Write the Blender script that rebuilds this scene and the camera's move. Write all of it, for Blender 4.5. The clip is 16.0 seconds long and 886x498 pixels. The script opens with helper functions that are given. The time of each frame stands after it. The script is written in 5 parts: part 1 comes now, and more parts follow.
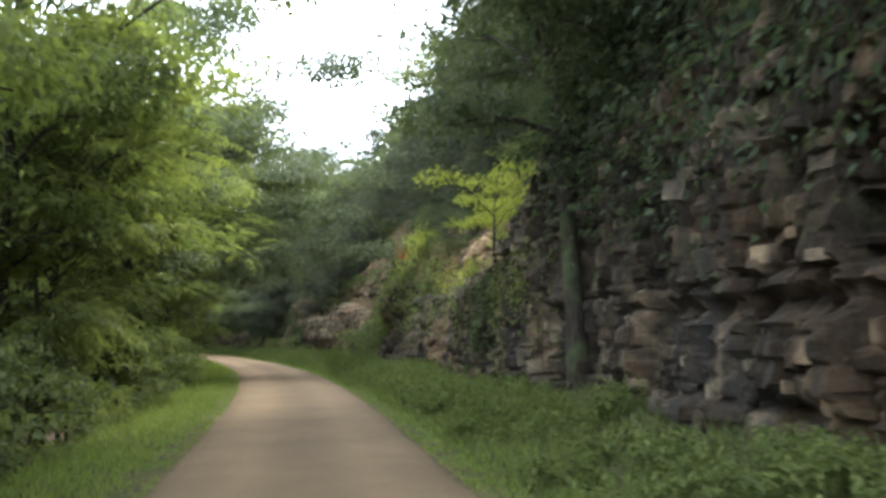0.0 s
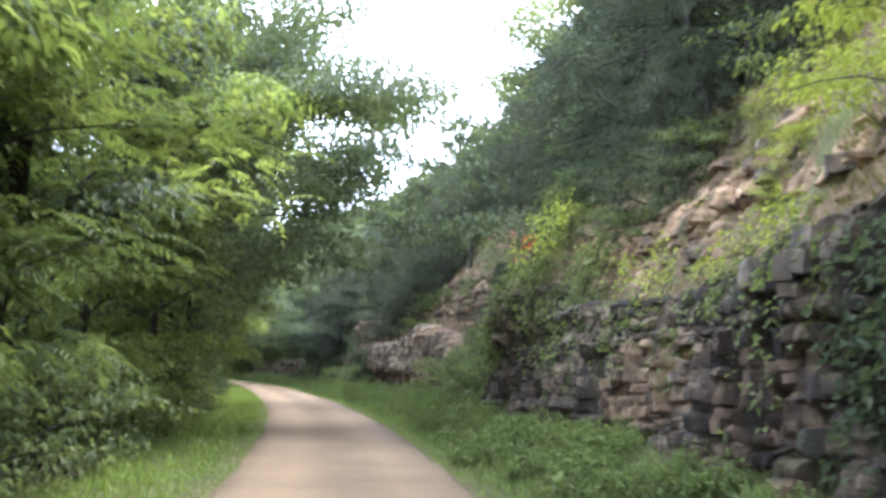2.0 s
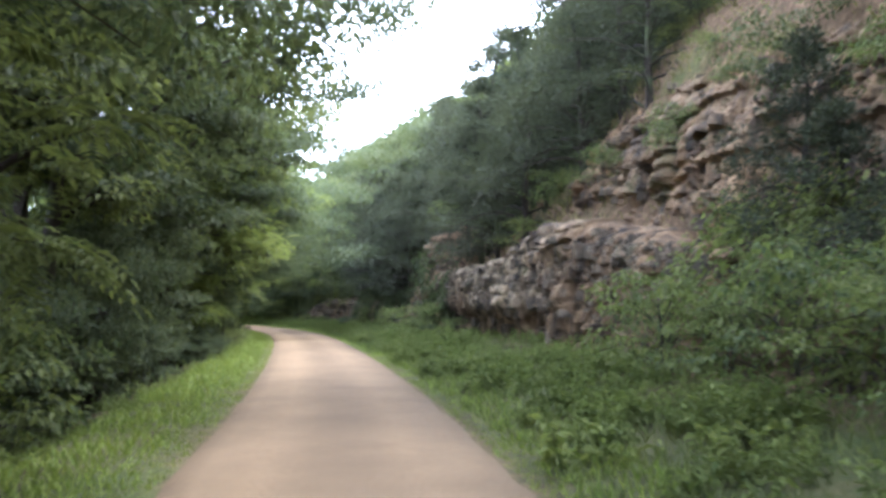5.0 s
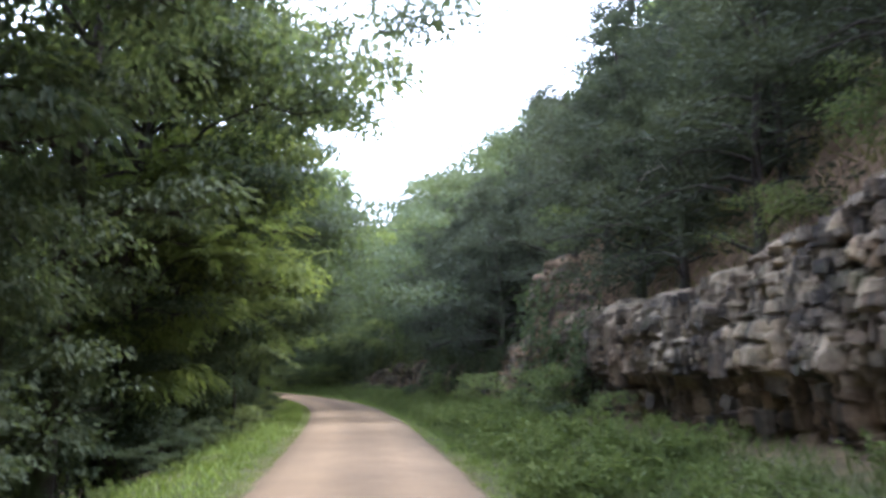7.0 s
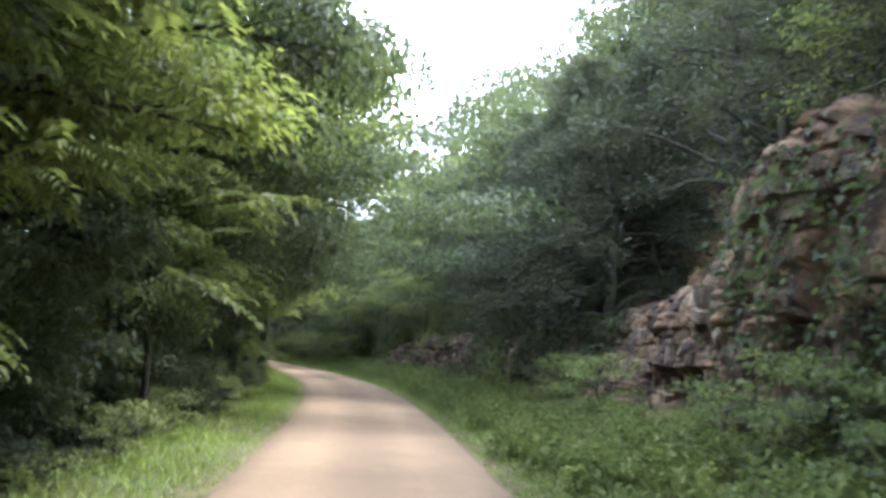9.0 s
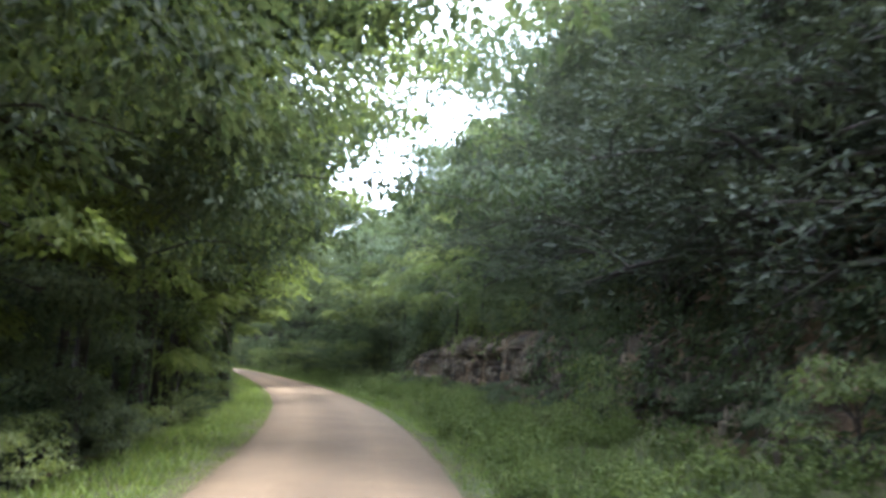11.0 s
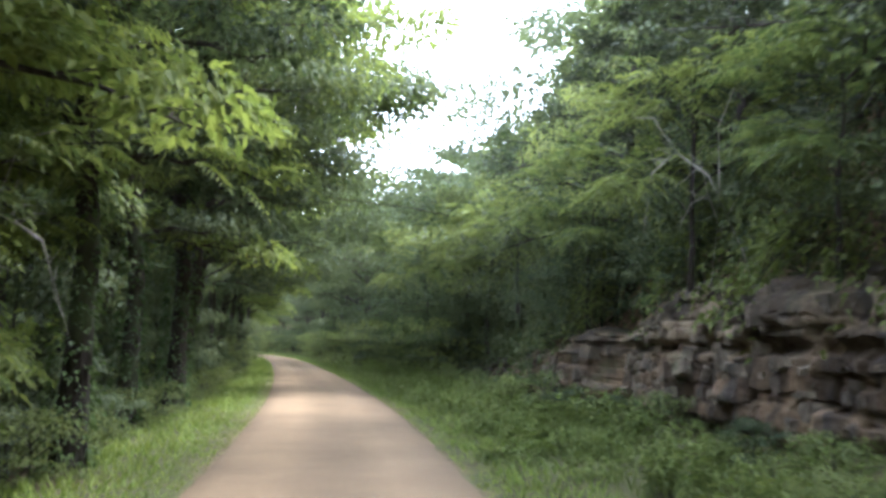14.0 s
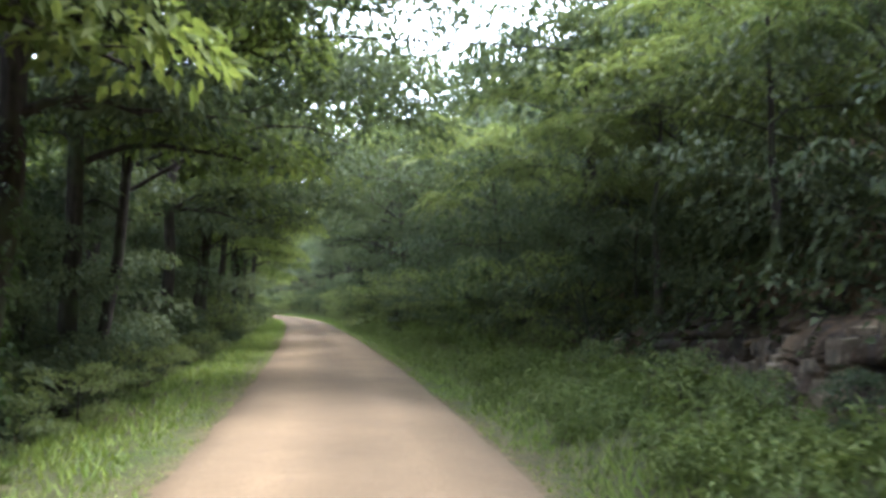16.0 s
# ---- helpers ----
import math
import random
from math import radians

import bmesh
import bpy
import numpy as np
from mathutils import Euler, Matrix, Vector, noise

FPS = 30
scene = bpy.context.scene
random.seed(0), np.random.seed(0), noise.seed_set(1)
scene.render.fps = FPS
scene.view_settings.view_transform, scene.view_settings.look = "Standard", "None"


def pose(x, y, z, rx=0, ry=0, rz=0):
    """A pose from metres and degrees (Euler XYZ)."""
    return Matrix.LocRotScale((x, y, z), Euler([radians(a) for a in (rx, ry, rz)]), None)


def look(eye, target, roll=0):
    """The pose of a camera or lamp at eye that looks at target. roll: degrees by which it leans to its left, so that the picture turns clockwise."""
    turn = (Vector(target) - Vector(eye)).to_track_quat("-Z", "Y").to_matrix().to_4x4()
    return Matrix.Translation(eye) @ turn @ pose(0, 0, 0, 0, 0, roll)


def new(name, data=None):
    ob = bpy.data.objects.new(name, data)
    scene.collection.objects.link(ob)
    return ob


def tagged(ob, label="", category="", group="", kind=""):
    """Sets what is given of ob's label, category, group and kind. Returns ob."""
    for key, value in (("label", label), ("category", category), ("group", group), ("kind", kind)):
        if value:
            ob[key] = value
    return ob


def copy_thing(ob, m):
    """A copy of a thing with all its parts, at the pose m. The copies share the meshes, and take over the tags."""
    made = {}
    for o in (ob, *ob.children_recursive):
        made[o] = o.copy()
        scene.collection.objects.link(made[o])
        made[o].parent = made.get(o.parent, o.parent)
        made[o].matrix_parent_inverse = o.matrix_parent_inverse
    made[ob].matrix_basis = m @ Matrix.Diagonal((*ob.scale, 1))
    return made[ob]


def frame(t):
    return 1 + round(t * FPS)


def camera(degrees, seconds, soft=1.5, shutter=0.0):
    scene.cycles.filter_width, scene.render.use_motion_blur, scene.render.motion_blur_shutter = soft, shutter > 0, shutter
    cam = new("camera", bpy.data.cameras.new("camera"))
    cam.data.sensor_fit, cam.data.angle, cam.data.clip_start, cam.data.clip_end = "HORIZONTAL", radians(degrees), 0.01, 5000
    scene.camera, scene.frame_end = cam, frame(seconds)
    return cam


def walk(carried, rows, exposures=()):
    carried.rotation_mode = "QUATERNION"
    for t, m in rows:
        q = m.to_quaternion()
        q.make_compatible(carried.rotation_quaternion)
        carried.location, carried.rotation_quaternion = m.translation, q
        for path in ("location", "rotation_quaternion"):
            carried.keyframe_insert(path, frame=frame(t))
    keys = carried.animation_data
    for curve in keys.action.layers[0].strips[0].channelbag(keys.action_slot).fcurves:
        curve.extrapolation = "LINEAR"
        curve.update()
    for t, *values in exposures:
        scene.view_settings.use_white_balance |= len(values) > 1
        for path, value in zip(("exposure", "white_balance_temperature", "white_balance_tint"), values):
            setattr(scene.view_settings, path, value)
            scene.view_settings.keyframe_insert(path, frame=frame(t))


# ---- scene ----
cam = camera(54.7, 16.0, soft=3.3, shutter=0.25)
PATH = [
    (0.0, 0.00, 0.00, 1.50, 95.81, 1.07, 1.28),
    (0.5, -0.58, 3.35, 1.50, 95.53, 0.53, 2.48),
    (1.0, -1.17, 6.64, 1.51, 96.37, -0.65, 4.27),
    (1.5, -1.81, 9.86, 1.51, 96.87, -0.24, 5.54),
    (2.0, -2.49, 12.99, 1.50, 98.09, -1.21, 5.34),
    (2.5, -3.20, 16.09, 1.49, 95.47, -0.61, 4.17),
    (3.0, -3.90, 19.19, 1.50, 96.05, 0.47, 4.22),
    (3.5, -4.54, 22.27, 1.49, 96.08, 1.02, 5.86),
    (4.0, -5.15, 25.42, 1.50, 94.22, -0.26, 8.15),
    (4.2, -5.41, 26.69, 1.51, 93.77, -0.62, 8.87),
    (6.3, -8.68, 40.00, 1.50, 95.18, 2.47, 10.42),
    (6.5, -9.09, 41.26, 1.51, 95.93, 1.95, 10.30),
    (7.0, -10.15, 44.36, 1.52, 98.37, 0.82, 14.09),
    (7.5, -11.25, 47.42, 1.51, 98.25, -0.21, 14.12),
    (8.0, -12.32, 50.45, 1.49, 97.08, -0.46, 13.52),
    (8.5, -13.42, 53.52, 1.47, 96.49, -0.28, 14.03),
    (9.0, -14.38, 56.56, 1.49, 96.89, -2.14, 15.62),
    (9.2, -14.71, 57.76, 1.50, 96.97, -2.59, 15.95),
    (11.3, -18.92, 70.27, 1.50, 97.58, -0.28, 18.10),
    (11.5, -19.37, 71.47, 1.50, 96.92, 1.79, 20.32),
    (12.0, -20.59, 74.40, 1.49, 94.38, 1.27, 18.00),
    (12.5, -21.87, 77.26, 1.49, 94.05, -0.62, 18.19),
    (13.0, -23.17, 80.15, 1.50, 94.09, 0.96, 16.99),
    (13.5, -24.49, 83.02, 1.50, 95.21, -2.05, 20.87),
    (14.0, -25.83, 85.87, 1.52, 96.55, -1.32, 21.61),
    (14.5, -27.29, 88.77, 1.52, 94.39, 0.56, 22.73),
    (15.0, -28.78, 91.68, 1.52, 93.72, 0.01, 23.82),
    (15.5, -30.33, 94.53, 1.50, 94.65, -0.32, 24.42),
    (16.0, -31.92, 97.05, 1.49, 93.65, 0.14, 23.49),
]
walk(cam, [(t, pose(x, y, z, rx, ry, rz)) for t, x, y, z, rx, ry, rz in PATH],
     exposures=[(0.0, 1.65, 5780, 10), (1.5, 2.15, 5640, 13), (2.1, 2.35, 5200, 19), (2.7, 2.20, 5200, 20), (3.5, 2.42, 5230, 20), (4.0, 2.52, 5260, 20), (6.5, 1.82, 5140, 21),
                (7.5, 2.08, 5130, 22), (8.5, 2.42, 5140, 21), (9.2, 2.38, 5240, 19), (11.5, 2.52, 5200, 18), (12.5, 2.38, 5300, 18), (14.5, 2.75, 5270, 18), (16.0, 2.50, 5290, 17)])

# ---- light: bright overcast sky, broad sun from high over the hill ----
world = bpy.data.worlds.new("overcast_sky")
scene.world = world
world.use_nodes = True
wn, wl = world.node_tree.nodes, world.node_tree.links
sky = wn.new("ShaderNodeTexSky")
sky.sky_type, sky.sun_disc = "NISHITA", False
sky.sun_elevation, sky.sun_rotation = radians(58), radians(53)
sky.air_density, sky.dust_density, sky.ozone_density = 1.0, 4.0, 0.6
cloud = wn.new("ShaderNodeMix")
cloud.data_type = "RGBA"
cloud.inputs["Factor"].default_value = 0.8
cloud.inputs["B"].default_value = (20.0, 20.5, 21.0, 1)
wl.new(sky.outputs["Color"], cloud.inputs["A"])
back = wn["Background"]
back.inputs["Strength"].default_value = 0.15
wl.new(cloud.outputs["Result"], back.inputs["Color"])
sun = new("sun", bpy.data.lights.new("sun", "SUN"))
sun.data.energy, sun.data.angle, sun.data.color = 4.2, radians(18), (1.0, 0.95, 0.84)
sun.matrix_world = look((26, 20, 52), (0, 0, 0))


# ---- materials ----
def material(name):
    m = bpy.data.materials.new(name)
    m.use_nodes = True
    n, l = m.node_tree.nodes, m.node_tree.links
    return m, n, l, n["Principled BSDF"]


def noise_node(n, l, vec, scale, detail=4.0, rough=0.6):
    t = n.new("ShaderNodeTexNoise")
    t.inputs["Scale"].default_value, t.inputs["Detail"].default_value, t.inputs["Roughness"].default_value = scale, detail, rough
    if vec:
        l.new(vec, t.inputs["Vector"])
    return t.outputs["Fac"]


def ramp(n, l, fac, stops):
    r = n.new("ShaderNodeValToRGB")
    while len(r.color_ramp.elements) < len(stops):
        r.color_ramp.elements.new(0.5)
    for e, (p, c) in zip(r.color_ramp.elements, stops):
        e.position, e.color = p, (*c, 1)
    l.new(fac, r.inputs["Fac"])
    return r.outputs["Color"]


def mix(n, l, fac, a, b, blend="MIX"):
    m = n.new("ShaderNodeMix")
    m.data_type, m.blend_type = "RGBA", blend
    for key, v in (("Factor", fac), ("A", a), ("B", b)):
        if isinstance(v, (int, float)):
            m.inputs[key].default_value = v
        elif isinstance(v, tuple):
            m.inputs[key].default_value = (*v, 1)
        else:
            l.new(v, m.inputs[key])
    return m.outputs["Result"]


def maths(n, l, op, a, b):
    m = n.new("ShaderNodeMath")
    m.operation = op
    for k, v in enumerate((a, b)):
        if isinstance(v, (int, float)):
            m.inputs[k].default_value = v
        else:
            l.new(v, m.inputs[k])
    return m.outputs[0]


def bump(n, l, height, strength, distance, bsdf):
    b = n.new("ShaderNodeBump")
    b.inputs["Strength"].default_value, b.inputs["Distance"].default_value = strength, distance
    l.new(height, b.inputs["Height"])
    l.new(b.outputs["Normal"], bsdf.inputs["Normal"])


def place_of(n, l, stretch=(1, 1, 1)):
    g, m = n.new("ShaderNodeNewGeometry"), n.new("ShaderNodeMapping")
    m.inputs["Scale"].default_value = stretch
    l.new(g.outputs["Position"], m.inputs["Vector"])
    return m.outputs["Vector"]


def leaf_material(name, dark, light, glow=0.35, rough=0.62):
    """Leaf colour between two greens, leaf by leaf and plant by plant, thin enough to let light through."""
    m, n, l, p = material(name)
    g, o = n.new("ShaderNodeNewGeometry"), n.new("ShaderNodeObjectInfo")
    mixed = maths(n, l, "ADD", maths(n, l, "MULTIPLY", g.outputs["Random Per Island"], 0.6), maths(n, l, "MULTIPLY", o.outputs["Random"], 0.4))
    col = ramp(n, l, mixed, [(0.1, dark), (0.9, light)])
    l.new(col, p.inputs["Base Color"])
    p.inputs["Roughness"].default_value = rough
    p.inputs["Specular IOR Level"].default_value = 0.12
    t, s = n.new("ShaderNodeBsdfTranslucent"), n.new("ShaderNodeMixShader")
    warm = mix(n, l, 1.0, col, (1.25, 1.28, 0.68), "MULTIPLY")
    l.new(warm, t.inputs["Color"])
    s.inputs[0].default_value = glow
    l.new(p.outputs[0], s.inputs[1])
    l.new(t.outputs[0], s.inputs[2])
    l.new(s.outputs[0], n["Material Output"].inputs["Surface"])
    return m


LEAF_OAK = leaf_material("broad_leaf", (0.058, 0.079, 0.037), (0.152, 0.17, 0.064), 0.48)
LEAF_DEEP = leaf_material("deep_green_leaf", (0.038, 0.054, 0.032), (0.093, 0.108, 0.056), 0.4)
LEAF_LIGHT = leaf_material("fresh_leaf", (0.086, 0.114, 0.038), (0.184, 0.21, 0.066), 0.5)
LEAF_YELLOW = leaf_material("yellow_green_leaf", (0.156, 0.184, 0.036), (0.328, 0.346, 0.068), 0.4)
LEAF_RED = leaf_material("red_creeper_leaf", (0.327, 0.040, 0.020), (0.466, 0.080, 0.033), 0.3)
LEAF_CEDAR = leaf_material("cedar_needle", (0.031, 0.039, 0.027), (0.068, 0.075, 0.047), 0.22, 0.75)
LEAF_IVY = leaf_material("ivy_leaf", (0.032, 0.060, 0.017), (0.085, 0.117, 0.039), 0.25, 0.4)
GRASS_MAT = leaf_material("grass_blade", (0.086, 0.137, 0.030), (0.201, 0.240, 0.059), 0.35)
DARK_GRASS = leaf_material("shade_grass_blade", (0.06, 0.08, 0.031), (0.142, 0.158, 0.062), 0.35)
BANK_GRASS = leaf_material("bank_grass_blade", (0.092, 0.096, 0.032), (0.205, 0.188, 0.072), 0.35)
WEED_MAT = leaf_material("weed_leaf", (0.066, 0.093, 0.031), (0.166, 0.190, 0.061), 0.35)


def bark_material(name, a, b):
    m, n, l, p = material(name)
    v = place_of(n, l, (1, 1, 0.25))
    f = noise_node(n, l, v, 14, 5)
    big = noise_node(n, l, place_of(n, l), 1.5, 2)
    c = ramp(n, l, f, [(0.3, a), (0.7, b)])
    moss = ramp(n, l, big, [(0.5, (0, 0, 0)), (0.7, (1, 1, 1))])
    l.new(mix(n, l, moss, c, (0.06, 0.075, 0.035)), p.inputs["Base Color"])
    p.inputs["Roughness"].default_value = 0.95
    p.inputs["Specular IOR Level"].default_value = 0.1
    bump(n, l, f, 0.8, 0.03, p)
    return m


BARK = bark_material("grey_brown_bark", (0.016, 0.013, 0.011), (0.052, 0.044, 0.036))
BARK_PALE = bark_material("pale_bare_wood", (0.14, 0.125, 0.105), (0.3, 0.275, 0.235))


def rock_material():
    """Weathered limestone; the faces carry how tan, how freshly broken and how light each block is, painted shade
    included.
    """
    m, n, l, p = material("weathered_limestone")
    g, o = n.new("ShaderNodeNewGeometry"), n.new("ShaderNodeObjectInfo")
    v = place_of(n, l)

    def own(name):
        at = n.new("ShaderNodeAttribute")
        at.attribute_name = name
        return at.outputs["Fac"]

    strata = noise_node(n, l, place_of(n, l, (0.8, 0.8, 3.0)), 1.0, 3, 0.55)
    blotch = noise_node(n, l, v, 0.45, 3)
    patch = noise_node(n, l, v, 2.6, 5, 0.68)
    grain = noise_node(n, l, v, 13, 6, 0.75)
    streak = noise_node(n, l, place_of(n, l, (3.2, 3.2, 0.35)), 1.0, 4)
    base = ramp(n, l, maths(n, l, "ADD", maths(n, l, "MULTIPLY", strata, 0.35), maths(n, l, "MULTIPLY", patch, 0.65)),
                [(0.34, (0.042, 0.036, 0.029)), (0.5, (0.112, 0.094, 0.07)), (0.66, (0.27, 0.228, 0.165))])
    tan = maths(n, l, "ADD", own("tan"), ramp(n, l, blotch, [(0.5, (0, 0, 0)), (0.66, (0.45, 0.45, 0.45))]))
    c = mix(n, l, maths(n, l, "MINIMUM", tan, 0.75), base, ramp(n, l, patch, [(0.35, (0.12, 0.077, 0.042)), (0.62, (0.31, 0.21, 0.118))]))
    c = mix(n, l, own("pale"), c, ramp(n, l, patch, [(0.36, (0.2, 0.166, 0.116)), (0.55, (0.47, 0.41, 0.29))]))
    cell = maths(n, l, "ADD", maths(n, l, "MULTIPLY", g.outputs["Random Per Island"], 0.5), maths(n, l, "MULTIPLY", o.outputs["Random"], 0.5))
    c = mix(n, l, 1.0, c, ramp(n, l, cell, [(0.0, (0.75, 0.74, 0.73)), (0.6, (1.02, 1.0, 0.97)), (1.0, (1.35, 1.3, 1.22))]), "MULTIPLY")
    c = mix(n, l, 1.0, c, ramp(n, l, maths(n, l, "ADD", maths(n, l, "MULTIPLY", own("tone"), 0.5), 0.5), [(0.0, (0.22, 0.215, 0.215)), (0.5, (1.0, 1.0, 1.0)), (1.0, (1.6, 1.54, 1.44))]), "MULTIPLY")
    c = mix(n, l, ramp(n, l, streak, [(0.48, (0, 0, 0)), (0.64, (0.75, 0.75, 0.75))]), c, (0.034, 0.032, 0.03))
    c = mix(n, l, ramp(n, l, grain, [(0.6, (0, 0, 0)), (0.78, (0.45, 0.45, 0.45))]), c, (0.42, 0.39, 0.34))
    c = mix(n, l, ramp(n, l, grain, [(0.28, (0.6, 0.6, 0.6)), (0.42, (0, 0, 0))]), c, (0.035, 0.03, 0.026))
    moss = noise_node(n, l, v, 1.1, 6, 0.72)
    c = mix(n, l, ramp(n, l, moss, [(0.56, (0, 0, 0)), (0.68, (0.6, 0.6, 0.6))]), c, (0.075, 0.085, 0.04))
    l.new(c, p.inputs["Base Color"])
    p.inputs["Roughness"].default_value = 0.95
    p.inputs["Specular IOR Level"].default_value = 0.15
    bump(n, l, maths(n, l, "ADD", grain, maths(n, l, "MULTIPLY", patch, 1.6)), 1.0, 0.045, p)
    return m


ROCK = rock_material()


def earth_material():
    """Leaf litter, bare clay and thin moss of the banks and the wood floor."""
    m, n, l, p = material("forest_floor")
    v = place_of(n, l)
    a, b, c = noise_node(n, l, v, 0.35, 4), noise_node(n, l, v, 5, 6, 0.7), noise_node(n, l, v, 40, 4, 0.7)
    soil = ramp(n, l, b, [(0.3, (0.055, 0.04, 0.026)), (0.5, (0.135, 0.094, 0.056)), (0.7, (0.25, 0.172, 0.102))])
    green = ramp(n, l, c, [(0.3, (0.035, 0.055, 0.015)), (0.7, (0.11, 0.14, 0.045))])
    col = mix(n, l, ramp(n, l, a, [(0.52, (0, 0, 0)), (0.68, (0.8, 0.8, 0.8))]), soil, green)
    verge = n.new("ShaderNodeAttribute")
    verge.attribute_name = "turf"
    col = mix(n, l, verge.outputs["Fac"], col, ramp(n, l, c, [(0.3, (0.022, 0.034, 0.011)), (0.55, (0.045, 0.062, 0.02)), (0.75, (0.085, 0.088, 0.036))]))
    l.new(col, p.inputs["Base Color"])
    p.inputs["Roughness"].default_value = 0.95
    p.inputs["Specular IOR Level"].default_value = 0.05
    bump(n, l, maths(n, l, "ADD", b, maths(n, l, "MULTIPLY", c, 0.5)), 0.7, 0.08, p)
    return m


EARTH = earth_material()


def road_material():
    """Worn chip-sealed road of reddish-tan stone, darker between the wheel tracks and at the edges."""
    m, n, l, p = material("reddish_chip_seal")
    v = place_of(n, l)
    at = n.new("ShaderNodeAttribute")
    at.attribute_name = "across"
    chips, wear, patch = noise_node(n, l, v, 70, 3, 0.75), noise_node(n, l, v, 0.6, 5), noise_node(n, l, v, 6, 4)
    base = ramp(n, l, chips, [(0.25, (0.078, 0.055, 0.031)), (0.5, (0.137, 0.099, 0.057)), (0.78, (0.214, 0.158, 0.095))])
    track = ramp(n, l, maths(n, l, "ABSOLUTE", at.outputs["Fac"], 0), [(0.0, (0.86, 0.85, 0.84)), (0.15, (0.9, 0.89, 0.88)), (0.42, (1.12, 1.1, 1.08)), (0.75, (0.98, 0.97, 0.96)), (1.0, (0.66, 0.66, 0.66))])
    c = mix(n, l, 1.0, base, track, "MULTIPLY")
    c = mix(n, l, 1.0, c, ramp(n, l, wear, [(0.3, (0.8, 0.8, 0.8)), (0.7, (1.12, 1.1, 1.08))]), "MULTIPLY")
    c = mix(n, l, ramp(n, l, patch, [(0.62, (0, 0, 0)), (0.75, (0.35, 0.35, 0.35))]), c, (0.14, 0.10, 0.08))
    l.new(c, p.inputs["Base Color"])
    p.inputs["Roughness"].default_value = 0.9
    p.inputs["Specular IOR Level"].default_value = 0.1
    bump(n, l, chips, 0.35, 0.01, p)
    return m


ROAD = road_material()

# ---- the road's line, and places given as metres along it and to its right ----
LINE = [(11.9, -60), (8.0, -40), (4.1, -20), (0.13, 0), (-1.83, 10), (-3.84, 20), (-6.19, 30), (-8.94, 40), (-12.16, 50), (-15.68, 60), (-19.39, 70),
        (-23.45, 80), (-28.14, 90), (-33.58, 100), (-39.55, 110), (-45.85, 120), (-52.3, 130), (-58.9, 140), (-65.6, 150), (-72.6, 160), (-80.0, 170), (-88.2, 180),
        (-97.4, 190), (-108.4, 200), (-121, 209), (-193, 252)]


def smooth_line(pts, step=0.5):
    """A natural cubic through the points, resampled at even steps."""
    p = np.array(pts, float)
    u = np.r_[0, np.cumsum(np.linalg.norm(np.diff(p, axis=0), axis=1))]
    k, h = len(p), np.diff(u)
    a, b = np.eye(k), np.zeros((k, 2))
    for i in range(1, k - 1):
        a[i, i - 1], a[i, i], a[i, i + 1] = h[i - 1], 2 * (h[i - 1] + h[i]), h[i]
        b[i] = 6 * ((p[i + 1] - p[i]) / h[i] - (p[i] - p[i - 1]) / h[i - 1])
    m = np.linalg.solve(a, b)
    t = np.arange(0, u[-1], step)
    j = np.clip(np.searchsorted(u, t) - 1, 0, k - 2)
    w, hj = t - u[j], h[j]
    v = hj - w
    q = (m[j] * v[:, None] ** 3 + m[j + 1] * w[:, None] ** 3) / (6 * hj[:, None])
    q += (p[j] / hj[:, None] - m[j] * hj[:, None] / 6) * v[:, None] + (p[j + 1] / hj[:, None] - m[j + 1] * hj[:, None] / 6) * w[:, None]
    for _ in range(6):
        q[1:-1] = (q[:-2] + 2 * q[1:-1] + q[2:]) / 4
    return q


MID = smooth_line(LINE)
ALONG = np.r_[0, np.cumsum(np.linalg.norm(np.diff(MID, axis=0), axis=1))]
ALONG -= np.interp(0, MID[:, 1], ALONG)
WAY = np.gradient(MID, axis=0)
for _ in range(12):
    WAY[1:-1] = (WAY[:-2] + WAY[1:-1] + WAY[2:]) / 3
WAY /= np.linalg.norm(WAY, axis=1)[:, None]
S_MIN, S_MAX = ALONG[0] + 1, ALONG[-1] - 1


def station(y):
    """Metres along the road at which its middle passes y."""
    return np.interp(y, MID[:, 1], ALONG)


def plan(s, d):
    """x and y of a place s along the road and d to its right."""
    s, d = np.asarray(s, float), np.asarray(d, float)
    x, y = np.interp(s, ALONG, MID[:, 0]), np.interp(s, ALONG, MID[:, 1])
    wx, wy = np.interp(s, ALONG, WAY[:, 0]), np.interp(s, ALONG, WAY[:, 1])
    return x + wy * d, y - wx * d


